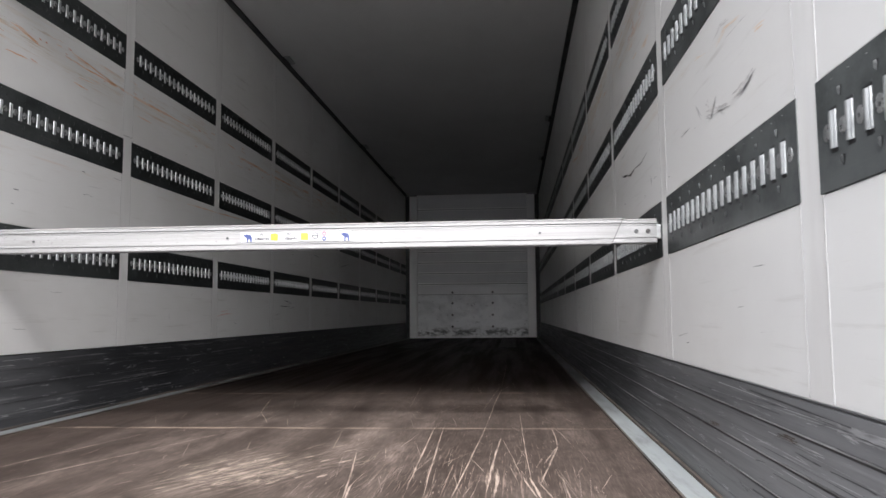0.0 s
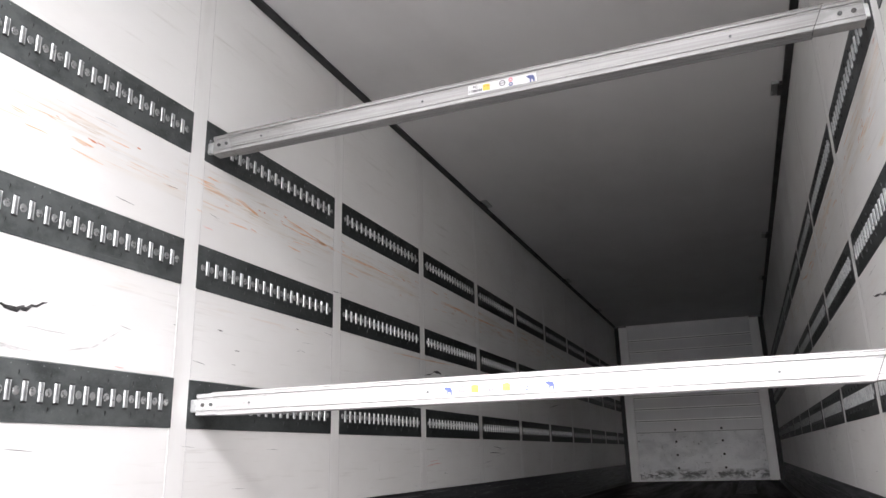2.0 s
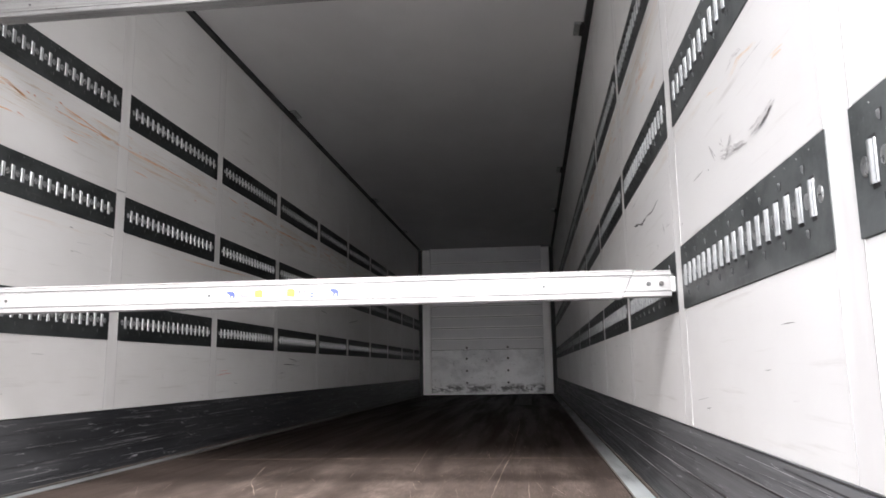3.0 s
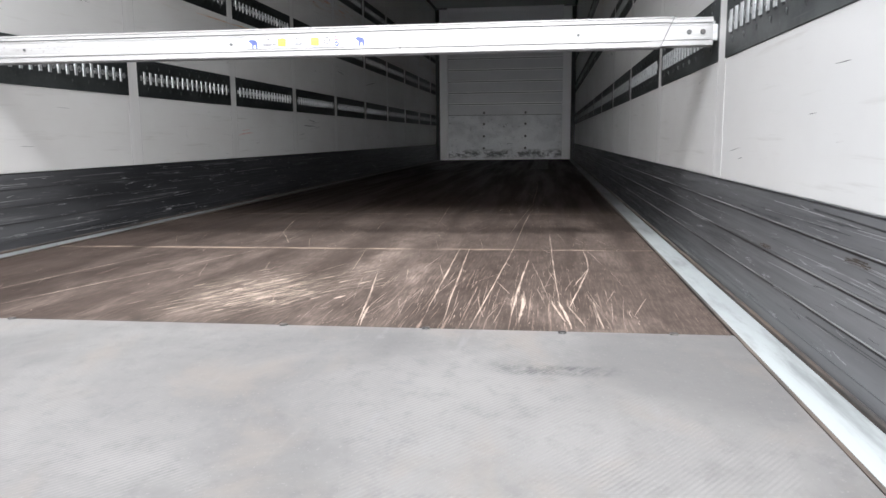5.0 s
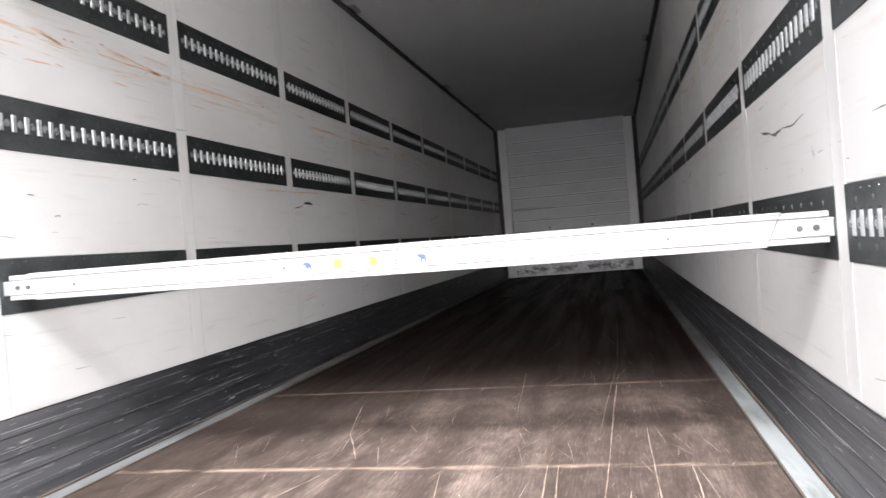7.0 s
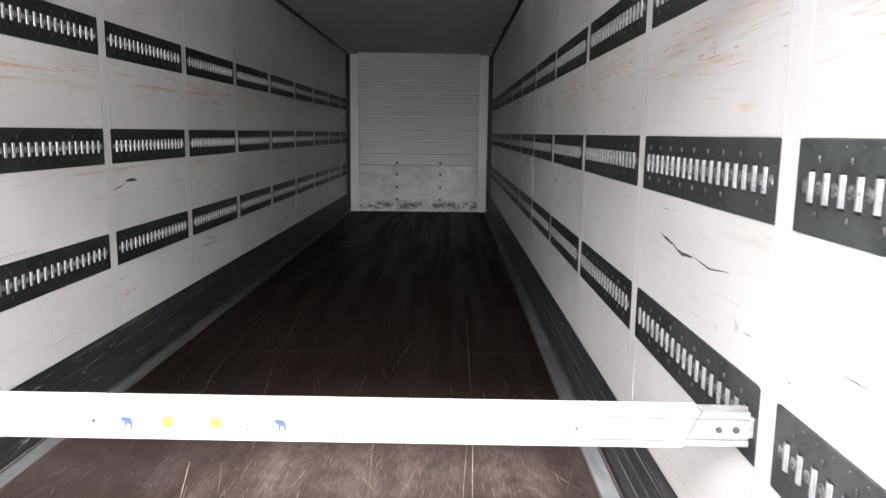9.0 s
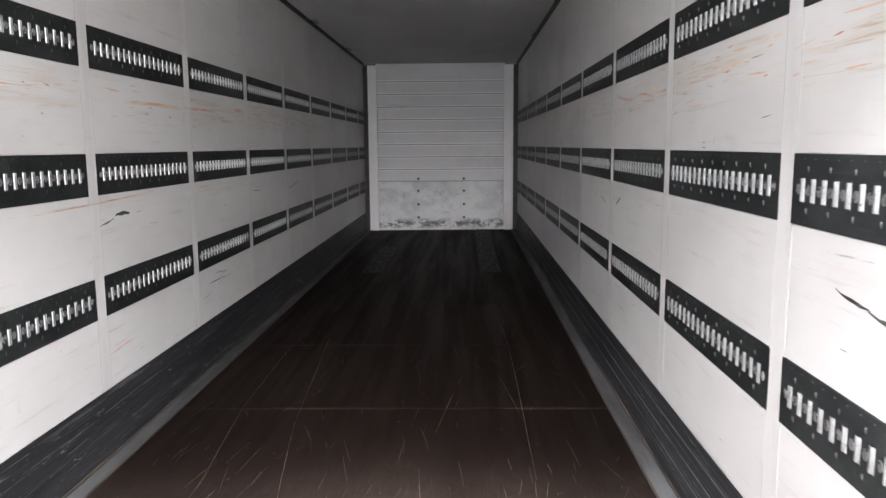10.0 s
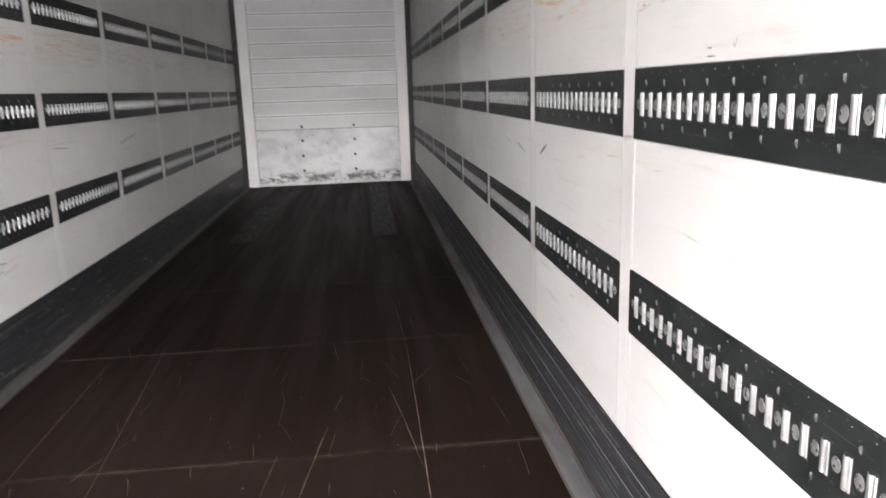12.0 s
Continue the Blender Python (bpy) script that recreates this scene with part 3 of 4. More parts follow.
bolt_me = mesh_of("bolt", disc(bmesh.new(), (0, 0, 0), 1, 0.020, 0.021), BOLT)
for x in (-0.367, 0.367):
    for z, dy in ((0.820, -0.004), (0.625, -0.012), (0.41, -0.015), (0.20, -0.012)):
        put_piece("bolt", bolt_me, kp, (x, FRONT + dy, z))
small = mesh_of("bolt", disc(bmesh.new(), (0, 0, 0), 1, 0.006, 0.009), BOLT)
for z in (0.70, 0.58, 0.45, 0.30, 0.15):
    put_piece("bolt", small, kp, (0.97, FRONT - 0.008, z))
for x, z in ((0.02, 0.62), (0.04, 0.60), (-0.02, 0.1), (-0.55, 0.06), (0.55, 0.07)):
    put_piece("bolt", small, kp, (x, FRONT - 0.008, z))
for s in (-1, 1):
    xs = sorted((s * 1.01, s * 1.20))
    tagged(part("corner_clip", boxed(*xs, FRONT - 0.09, FRONT - 0.06, ROOF - 0.032, ROOF - 0.004, bevel=0.004), SLEEVE), "small pale clip under the roof at the front post", "bracket", "front corner clips")


# ---- lashing rails ----
def bar_mesh():
    """A pressed vertical bridge with rolled flanks and a broad top, open at both ends, standing off the plate towards +x."""
    bm = bmesh.new()
    broad = [(-0.0008, -0.0098), (0.0030, -0.0094), (0.0052, -0.0076), (0.0062, -0.0040), (0.0060, -0.0010), (0.0048, 0.0018), (0.0004, 0.0036)]
    narrow = [(0.0002, 0.0050), (0.0030, 0.0056), (0.0042, 0.0074), (0.0028, 0.0092), (-0.0008, 0.0098)]
    for prof in (broad, narrow):
        rows = []
        for z, k in ((-0.029, 0.90), (-0.026, 1.0), (0.026, 1.0), (0.029, 0.90)):
            rows.append([bm.verts.new((x * k, y, z)) for x, y in prof])
        for a, b in zip(rows, rows[1:]):
            for i in range(len(prof) - 1):
                bm.faces.new((a[i], a[i + 1], b[i + 1], b[i]))
    bmesh.ops.recalc_face_normals(bm, faces=bm.faces)
    for f in bm.faces:
        if f.normal.x < -0.2:
            f.normal_flip()
    return mesh_of("bar", bm, BAR, True)


def slot_mesh():
    return mesh_of("slot", boxed(0.0, 0.0018, -0.0100, 0.0104, -0.0350, 0.0345), BLACK)


def dimple_mesh():
    bm = bmesh.new()
    bmesh.ops.create_uvsphere(bm, u_segments=14, v_segments=8, radius=0.0122)
    for v in bm.verts:
        v.co.x = max(v.co.x, 0.0) * 0.19
        v.co.z *= 1.14
    return mesh_of("dimple", bm, DIMPLE, True)


def lug_mesh():
    """A small punched lug: a slim bent tongue beside its dark tapering slit."""
    bm = bmesh.new()
    a = [bm.verts.new(p) for p in ((0.0002, -0.0012, 0.0085), (0.0045, -0.0032, 0.0065), (0.0040, -0.0030, -0.0030), (0.0002, -0.0008, -0.0085), (0.0002, 0.0004, 0.0))]
    bm.faces.new((a[0], a[1], a[4]))
    bm.faces.new((a[1], a[2], a[4]))
    bm.faces.new((a[2], a[3], a[4]))
    had = len(bm.faces)
    slit = [bm.verts.new(p) for p in ((0.0007, -0.0008, 0.0090), (0.0007, 0.0052, 0.0078), (0.0007, 0.0046, 0.0010), (0.0007, -0.0004, -0.0088))]
    bm.faces.new(slit[::-1])
    bmesh.ops.recalc_face_normals(bm, faces=bm.faces)
    for f in bm.faces:
        if f.normal.x < 0:
            f.normal_flip()
    me = mesh_of("lug", bm, LUG)
    me.materials.append(BLACK)
    for p in me.polygons[had:]:
        p.material_index = 1
    return me


ZINC = plain("grey_galvanised_steel", (0.42, 0.435, 0.43), (0.32, 0.33, 0.33), (40, 40, 40), 0.38, 0.8, 0.05)
DIMPLE = plain("grey_pressed_steel", (0.34, 0.35, 0.35), (0.44, 0.45, 0.45), (40, 40, 40), 0.30, 0.7, 0.05)
LUG = plain("dull_pressed_steel", (0.022, 0.024, 0.024), (0.045, 0.048, 0.048), (40, 40, 40), 0.45, 0.2, 0.05)
bar_me, slot_me, dimple_me, lug_me = bar_mesh(), slot_mesh(), dimple_mesh(), lug_mesh()
stud_me = mesh_of("stud", disc(bmesh.new(), (0.0004, 0, 0), 0, 0.0013, 0.0010, 8), DIMPLE)
PITCH = 0.0557
RAILH = 0.181


def lashing_rail(length, bars, fine, shift=0.0):
    """A lashing rail at the origin, its plate facing +x, running along y."""
    root = new("lashing_rail")
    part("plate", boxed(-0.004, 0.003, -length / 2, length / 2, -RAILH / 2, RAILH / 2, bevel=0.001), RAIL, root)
    by = [(i - (bars - 1) / 2) * PITCH + shift for i in range(bars)]
    dy = [(i - bars / 2) * PITCH + shift for i in range(bars + 1)]
    for y in by:
        put_piece("slot", slot_me, root, (0.002, y, 0))
        put_piece("bar", bar_me, root, (0.003, y, 0))
        if fine:
            put_piece("stud", stud_me, root, (0.003, y, 0.0775))
    for i, y in enumerate(dy):
        put_piece("dimple", dimple_me, root, (0.003, y, 0.0))
        if fine and i % 2:
            put_piece("lug", lug_me, root, (0.003, y, 0.052))
            put_piece("lug", lug_me, root, (0.003, y, -0.052))
    return tagged(root, "dark steel lashing rail with bright slotted bars, set in the wall", "lashing rail", "lashing rails")


SEG = 1.153 - PW + 0.012
short_len = FRONT - POSTS[-1] - PW / 2
rear_len = POSTS[1] - PW / 2 + 0.006 - REAR - 0.005
used = set()
for s in (-1, 1):
    fine_rail = lashing_rail(SEG, 18, True)
    far_rail = lashing_rail(SEG, 18, False)
    short_rail = lashing_rail(short_len, 9, False)
    rear_rail = lashing_rail(rear_len, 11, True, s * (REAR + 0.005 + rear_len / 2 - 0.85345))
    for z, _ in RAILS:
        for i, y in enumerate(POSTS):
            last = i == len(POSTS) - 1
            kind = short_rail if last else (rear_rail if i == 0 else (fine_rail if i < 6 else far_rail))
            yc = y + PW / 2 + short_len / 2 if last else (REAR + 0.005 + rear_len / 2 if i == 0 else y + 1.153 / 2)
            m = pose(s * (HALF + 0.0005), yc, z, 0, 0, 0 if s < 0 else 180)
            if kind in used:
                copy_thing(kind, m)
            else:
                kind.matrix_basis = m
                used.add(kind)


# ---- load bars ----
def beam_outline(h, d, rib):
    """The bar's section in (y, z): front at y = 0, ribs on top and below, a shallow channel in front."""
    pts = [(0.0, -h / 2 + 0.002), (0.0, -h / 2 + 0.0155), (0.008, -h / 2 + 0.0160), (0.008, -h / 2 + 0.0185), (0.002, -h / 2 + 0.019), (0.002, -h / 2 + 0.0235), (0.0035, -h / 2 + 0.0245), (0.0035, h / 2 - 0.0245), (0.002, h / 2 - 0.0235), (0.002, h / 2 - 0.019), (0.008, h / 2 - 0.0185), (0.008, h / 2 - 0.0160), (0.0, h / 2 - 0.0155), (0.0, h / 2 - 0.007), (0.003, h / 2 - 0.0065), (0.003, h / 2 - 0.005), (0.0, h / 2 - 0.0045), (0.0, h / 2 - 0.002), (0.002, h / 2)]
    n = 4
    for i in range(n):
        y0 = 0.006 + i * (d - 0.008) / n
        pts += [(y0, h / 2), (y0 + 0.001, h / 2 - rib), (y0 + 0.0076, h / 2 - rib), (y0 + 0.0084, h / 2)]
    pts += [(d - 0.002, h / 2), (d, h / 2 - 0.002), (d, -h / 2 + 0.002), (d - 0.002, -h / 2)]
    for i in reversed(range(n)):
        y0 = 0.006 + i * (d - 0.008) / n
        pts += [(y0 + 0.0084, -h / 2), (y0 + 0.0076, -h / 2 + rib), (y0 + 0.001, -h / 2 + rib), (y0, -h / 2)]
    pts += [(0.002, -h / 2)]
    return pts


def text_mesh(words, size):
    cu = bpy.data.curves.new("text", "FONT")
    cu.body, cu.size, cu.align_x, cu.align_y = words, size, "CENTER", "CENTER"
    cu.offset = 0.0007
    ob = new("text", cu)
    bpy.context.view_layer.update()
    me = bpy.data.meshes.new_from_object(ob.evaluated_get(bpy.context.evaluated_depsgraph_get()))
    bpy.data.objects.remove(ob)
    me.materials.clear()
    me.materials.append(INK)
    return me


def flat(outline, y):
    bm = bmesh.new()
    vs = [bm.verts.new((x, y, z)) for x, z in outline]
    f = bm.faces.new(vs)
    f.normal_update()
    if f.normal.y > 0:
        f.normal_flip()
    return bm


def ring(cx, cz, r, n=20):
    return [(cx + r * math.cos(2 * math.pi * i / n), cz + r * math.sin(2 * math.pi * i / n)) for i in range(n)]


def beast(cx, cz, w):
    """A plain heavy-bodied blue shape for the maker's mark."""
    return [(cx + w * x, cz + w * z) for x, z in ((-0.5, 0.34), (-0.36, 0.22), (-0.2, 0.32), (0.0, 0.28), (0.28, 0.24), (0.42, 0.0), (0.42, -0.5), (0.26, -0.5), (0.22, -0.2), (0.06, -0.22), (0.04, -0.5), (-0.1, -0.5), (-0.12, -0.1), (-0.28, 0.0), (-0.4, 0.12))]


def label_on(beam, x0, x1, left_mark):
    """A printed label strip on the bar's front, between x0 and x1."""
    y = -0.0006
    c, h = 0.0, 0.034
    lab = part("label", boxed(x0, x1, y, 0.0034, c - h / 2, c + h / 2), LABEL, beam, "white printed load label with blue and yellow marks")
    y -= 0.0006
    right = x1 - 0.02
    marks = [right] + ([x0 + 0.025] if left_mark else [])
    for x in marks:
        part("mark", flat(beast(x, c, 0.034), y), BLUE, lab)
    for x in ((-0.072, 0.034) if left_mark else (0.012,)):
        part("icon", flat([(x - 0.013, -0.012), (x + 0.013, -0.014), (x + 0.014, 0.009), (x + 0.004, 0.013), (x - 0.013, 0.011)], y), YELLOW, lab)
        for k in (-0.007, 0.0, 0.007):
            part("dot", flat(ring(x + k, 0.004, 0.0022, 8), y - 0.0004), INK, lab)
    texts = ((-0.115, "PL", "1000daN"), (-0.018, "BC", "1100daN")) if left_mark else ((-0.030, "BC", "1100daN"),)
    for x, a, b in texts:
        for words, z, size in ((a, 0.0075, 0.0135), (b, -0.007, 0.0138)):
            ob = put_piece("lettering", text_mesh(words, size), lab, (x, y, z))
            ob.rotation_euler = (radians(90), 0, 0)
    rx = 0.072
    bm = bmesh.new()
    o, i = ring(rx, 0.0015, 0.0115), ring(rx, 0.0015, 0.0082)
    vo, vi = [bm.verts.new((x, y, z)) for x, z in o], [bm.verts.new((x, y, z)) for x, z in i]
    for k in range(len(vo)):
        j = (k + 1) % len(vo)
        bm.faces.new((vo[k], vo[j], vi[j], vi[k]))
    part("ring_mark", bm, INK, lab)
    part("bar_mark", flat([(rx - 0.009, -0.0005), (rx + 0.009, 0.001), (rx + 0.009, 0.004), (rx - 0.009, 0.0025)], y - 0.0003), INK, lab)
    part("bar_mark", flat([(rx - 0.013, -0.0135), (rx + 0.013, -0.0135), (rx + 0.013, -0.0125), (rx - 0.013, -0.0125)], y), SMEAR, lab)
    part("round_mark", flat(ring(0.103, 0.0085, 0.0078), y), RED, lab)
    part("triangle_mark", flat([(0.0985, 0.006), (0.1075, 0.006), (0.103, 0.013)], y - 0.0004), LABEL, lab)
    part("round_mark", flat(ring(0.103, -0.0085, 0.0078), y), BLUE, lab)
    part("bar_mark", flat([(0.099, -0.0105), (0.107, -0.0105), (0.107, -0.0065), (0.099, -0.0065)], y - 0.0004), LABEL, lab)
    for k in range(3):
        z = 0.006 - 0.006 * k
        part("text_line", flat([(0.119, z), (0.152 - 0.004 * k, z), (0.152 - 0.004 * k, z + 0.0014), (0.119, z + 0.0014)], y), PINK, lab)


PINK = plain("faded_pink_print", (0.72, 0.52, 0.54), (0.78, 0.62, 0.63), (40, 40, 40), 0.4)


def load_bar(left_mark, x0, name_label):
    root = new("load_bar")
    H, D = 0.086, 0.058
    part("tube", extrude_profile(beam_outline(H, D, 0.006), -1.105, 1.086, -0.3, 0.45), ALU, root)
    rim = [(-0.0006 + y * 1.02, z * 1.01) for y, z in beam_outline(H, D, 0.006)]
    part("seam", extrude_profile(rim, 1.0835, 1.0862, 0.45, 0.45), BOLT, root)
    inner = [(y * 0.88 + 0.004, z * 0.92) for y, z in beam_outline(H, D, 0.0)]
    for a, b, t0, t1 in ((1.03, 1.212, 0.0, 0.0), (-1.190, -1.05, 0.0, 0.0)):
        sl = part("end_sleeve", extrude_profile(inner, a, b, t0, t1), SLEEVE, root, "cast aluminium end sleeve")
        e = 1 if a > 0 else -1
        tip = 1.212 if a > 0 else 1.190
        bm = disc(bmesh.new(), (e * (tip - 0.066), 0.007, -0.001), 1, 0.0075, 0.008)
        part("rivet", bm, LUG, sl)
        bm = disc(bmesh.new(), (e * (tip - 0.028), 0.007, -0.001), 1, 0.0080, 0.007)
        part("hole", bm, BOLT, sl)
        xs = sorted((e * (tip - 0.002), e * 1.2305))
        part("hook", boxed(*xs, 0.018, 0.036, -0.026, 0.022, bevel=0.004), ZINC, sl)
    for x in (0.832, -0.239, -0.95, 0.30):
        part("rivet", disc(bmesh.new(), (x, 0.0035, -0.002 if x != 0.30 else -0.028), 1, 0.0048, 0.005), LUG, root)
    label_on(root, x0, 0.196, left_mark)
    return tagged(root, name_label, "load bar", "load bars across the trailer")


low = load_bar(True, -0.190, "aluminium load bar with printed label, hooked into the low rails")
low.matrix_basis = pose(0, 2.428, 0.690)
high = load_bar(False, -0.057, "aluminium load bar with part label, hooked into the high rails")
high.matrix_basis = pose(0, 2.426, 1.752, 0, -0.1, 0)

# ---- roof brackets ----
for s, ys in ((1, (4.73, 8.19, 10.32)), (-1, (6.01, 9.31, 11.54))):
    for y in ys:
        root = new("roof_bracket")
        part("clip", boxed(*sorted((0.0, -s * 0.03)), -0.075, 0.075, -0.030, -0.002, bevel=0.003), BOLT, root)
        part("plate", boxed(*sorted((-s * 0.022, -s * 0.066)), -0.085, 0.085, -0.020, -0.001, bevel=0.003), ZINC, root)
        root.location = (s * 1.196, y, ROOF)
        tagged(root, "small grey bracket under the roof edge", "bracket", "roof brackets")

root = new("roof_clip")
part("notch", boxed(0.0, 0.004, -0.022, 0.022, -0.008, 0.008, bevel=0.001), BLACK, root)
part("tongue", boxed(0.003, 0.007, -0.016, -0.008, -0.006, 0.007, bevel=0.0008), ZINC, root)
root.location = (-1.190, 3.04, ROOF - 0.012)
tagged(root, "small bright clip notched into the black roof trim", "clip")

# ---- wall marks ----


def mark(s, name, strokes, mat, label):
    """Strokes of (points in (y, z), width) drawn on a wall, a hair proud of it."""
    bm = bmesh.new()
    rnd = random.Random(len(strokes) * 7 + int(strokes[0][0][0][0] * 100))
    thin = []
    for pts, w in strokes:
        n = 1 if w < 0.008 or mat is SCUFF else (2 if w < 0.014 else 3)
        for k in range(n):
            o = (k - (n - 1) / 2) * w / max(n, 1)
            a, e = (rnd.uniform(-0.02, 0.02), rnd.uniform(-0.02, 0.02)) if n > 1 else (0.0, 0.0)
            moved = [(u + (a if q == 0 else e), v + o + rnd.uniform(-0.15, 0.15) * w) for q, (u, v) in enumerate(pts)]
            thin.append((moved, w if n == 1 else w * rnd.uniform(0.25, 0.5)))
    for pts, w in thin:
        fine = []
        for a, b in zip(pts, pts[1:]):
            for k in range(4):
                t = k / 4
                fine.append((a[0] + (b[0] - a[0]) * t + rnd.uniform(-0.1, 0.1) * w, a[1] + (b[1] - a[1]) * t + rnd.uniform(-0.25, 0.25) * w))
        fine.append(pts[-1])
        n = len(fine)
        ws = [w * (0.15 + 0.85 * math.sin(math.pi * (i + 0.3) / (n - 0.4))) * rnd.uniform(0.7, 1.2) for i in range(n)]
        ribbon(bm, fine, ws, lambda u, v: Vector((s * (HALF - 0.0008), u, v)))
    bmesh.ops.recalc_face_normals(bm, faces=bm.faces)
    ob = part(name, bm, mat, walls[s], label)
    return ob


mark(1, "gouge", [([(3.25, 1.020), (3.16, 1.006), (3.10, 1.000)], 0.009), ([(3.11, 1.000), (3.02, 0.985), (2.93, 0.993)], 0.011), ([(2.93, 0.995), (2.80, 0.985), (2.66, 1.0)], 0.005)], SCUFF, "long black gouge in the wall")
mark(1, "smear", [([(1.94, 0.965), (1.90, 0.92)], 0.012), ([(1.84, 0.915), (1.80, 0.905), (1.76, 0.93)], 0.022), ([(1.80, 0.905), (1.72, 0.892), (1.66, 0.885)], 0.018), ([(1.62, 0.892), (1.54, 0.893), (1.48, 0.905)], 0.020), ([(1.75, 1.075), (1.69, 1.085), (1.63, 1.078)], 0.012), ([(1.85, 0.95), (1.84, 0.93)], 0.012)], SMEAR, "grey smeared rub marks")
mark(1, "rubbing", [([(1.47, 0.985), (1.41, 0.978)], 0.012), ([(1.75, 1.05), (1.66, 1.065), (1.55, 1.05)], 0.010), ([(1.95, 1.09), (1.85, 1.07)], 0.008), ([(3.0, 1.50), (2.9, 1.505)], 0.012), ([(2.72, 1.40), (2.62, 1.395), (2.56, 1.40)], 0.016), ([(2.9, 1.43), (2.8, 1.425)], 0.009)], PALERUST, "faint orange rub marks")
mark(1, "rubbing", [([(4.15, 1.60), (4.0, 1.605), (3.85, 1.60)], 0.016), ([(5.1, 1.60), (4.98, 1.602), (4.85, 1.598)], 0.018), ([(4.95, 1.57), (4.80, 1.572)], 0.014), ([(4.55, 1.63), (4.35, 1.635)], 0.010), ([(3.8, 1.64), (3.6, 1.645), (3.5, 1.64)], 0.010)], PALERUST, "faint orange rub marks")
mark(1, "scratch", [([(6.2, 1.04), (6.0, 1.0)], 0.018), ([(6.5, 1.05), (6.3, 1.02)], 0.010), ([(3.3, 1.10), (3.1, 1.105)], 0.006), ([(2.75, 0.85), (2.70, 0.84)], 0.012), ([(2.60, 0.90), (2.58, 0.87)], 0.016), ([(5.2, 1.25 - 0.2), (5.1, 1.06)], 0.012)], SMEAR, "small grey scratches")
mark(-1, "gouge", [([(1.60, 0.938), (1.66, 0.930), (1.70, 0.938), (1.77, 0.968)], 0.016), ([(4.88, 1.045), (4.95, 1.050), (5.03, 1.045)], 0.022), ([(4.72, 1.008), (4.80, 1.018), (4.87, 1.035)], 0.006)], SCUFF, "short black gouges in the wall")
mark(-1, "smear", [([(1.50, 0.846), (1.60, 0.832), (1.70, 0.822)], 0.008), ([(1.52, 0.836), (1.62, 0.824), (1.76, 0.814)], 0.007), ([(1.50, 0.828), (1.60, 0.818), (1.70, 0.812)], 0.006), ([(1.86, 0.832), (1.96, 0.855), (2.07, 0.922)], 0.007), ([(1.62, 1.0), (1.72, 0.995), (1.80, 1.0)], 0.008), ([(1.70, 0.885), (1.86, 0.880)], 0.006), ([(4.05, 0.45), (4.06, 0.40)], 0.008), ([(6.2, 0.47), (6.5, 0.50)], 0.008), ([(6.25, 0.52), (6.55, 0.54)], 0.008), ([(5.9, 0.42), (6.1, 0.44)], 0.010)], SMEAR, "grey smeared rub marks")
mark(-1, "rubbing", [([(2.42, 1.600), (2.48, 1.592)], 0.008), ([(2.70, 1.586), (2.80, 1.565)], 0.018), ([(2.64, 1.592), (2.72, 1.590)], 0.009), ([(3.0, 1.58), (3.2, 1.575), (3.36, 1.58)], 0.007), ([(3.33, 1.578), (3.42, 1.574)], 0.014), ([(3.42, 1.578), (3.7, 1.57), (4.0, 1.575)], 0.007), ([(1.56, 1.54), (1.62, 1.53)], 0.012), ([(1.78, 1.53), (1.86, 1.525)], 0.014), ([(2.40, 1.47), (2.44, 1.466)], 0.006), ([(4.25, 1.105), (4.6, 1.11), (4.95, 1.118), (5.3, 1.13)], 0.007), ([(4.5, 1.108), (4.75, 1.113), (4.95, 1.117)], 0.006)], RUST, "orange rust rub marks")
mark(-1, "red_mark", [([(4.72, 0.418), (4.86, 0.432), (5.00, 0.437)], 0.006), ([(4.80, 0.450), (4.94, 0.458)], 0.004), ([(2.45, 1.41), (2.51, 1.408)], 0.005), ([(2.06, 0.80), (2.10, 0.799)], 0.005)], REDPEN, "thin red pen marks")
mark(1, "rubbing", [([(3.984, 1.643), (3.923, 1.641), (3.868, 1.641)], 0.007), ([(3.899, 1.602), (3.842, 1.596)], 0.006), ([(3.862, 1.561), (3.784, 1.555), (3.715, 1.555)], 0.006), ([(4.639, 1.628), (4.474, 1.63)], 0.007), ([(4.229, 1.572), (4.197, 1.55), (4.159, 1.549)], 0.005), ([(4.539, 1.678), (4.462, 1.681)], 0.006), ([(4.387, 1.653), (4.367, 1.65)], 0.012), ([(4.149, 1.644), (4.099, 1.639)], 0.005)], RUST, "orange rust rub marks")
mark(1, "rubbing", [([(5.29, 1.594), (5.12, 1.585), (4.961, 1.563)], 0.012), ([(5.17, 1.555), (4.928, 1.546)], 0.012), ([(4.899, 1.576), (4.749, 1.575)], 0.009), ([(5.765, 1.614), (5.55, 1.59), (5.372, 1.568)], 0.010)], RUST, "orange rust rub marks")
mark(1, "pencil_mark", [([(4.245, 1.358), (4.224, 1.357)], 0.003), ([(4.247, 1.34), (4.206, 1.34)], 0.003), ([(4.137, 1.365), (4.13, 1.352), (4.12, 1.375)], 0.002), ([(5.73, 1.014), (5.604, 1.063)], 0.010)], SCUFF, "small dark pencil marks")
mark(1, "red_mark", [([(4.744, 1.147), (4.653, 1.153)], 0.004), ([(4.732, 1.139), (4.668, 1.143)], 0.003)], RED, "thin red pen marks")
mark(-1, "rubbing", [([(3.02, 1.616), (3.268, 1.592), (3.555, 1.567)], 0.006), ([(3.349, 1.581), (3.415, 1.571)], 0.012), ([(2.656, 1.575), (2.678, 1.572)], 0.008), ([(3.609, 1.577), (3.959, 1.58), (4.379, 1.579)], 0.006)], RUST, "orange rust rub marks")
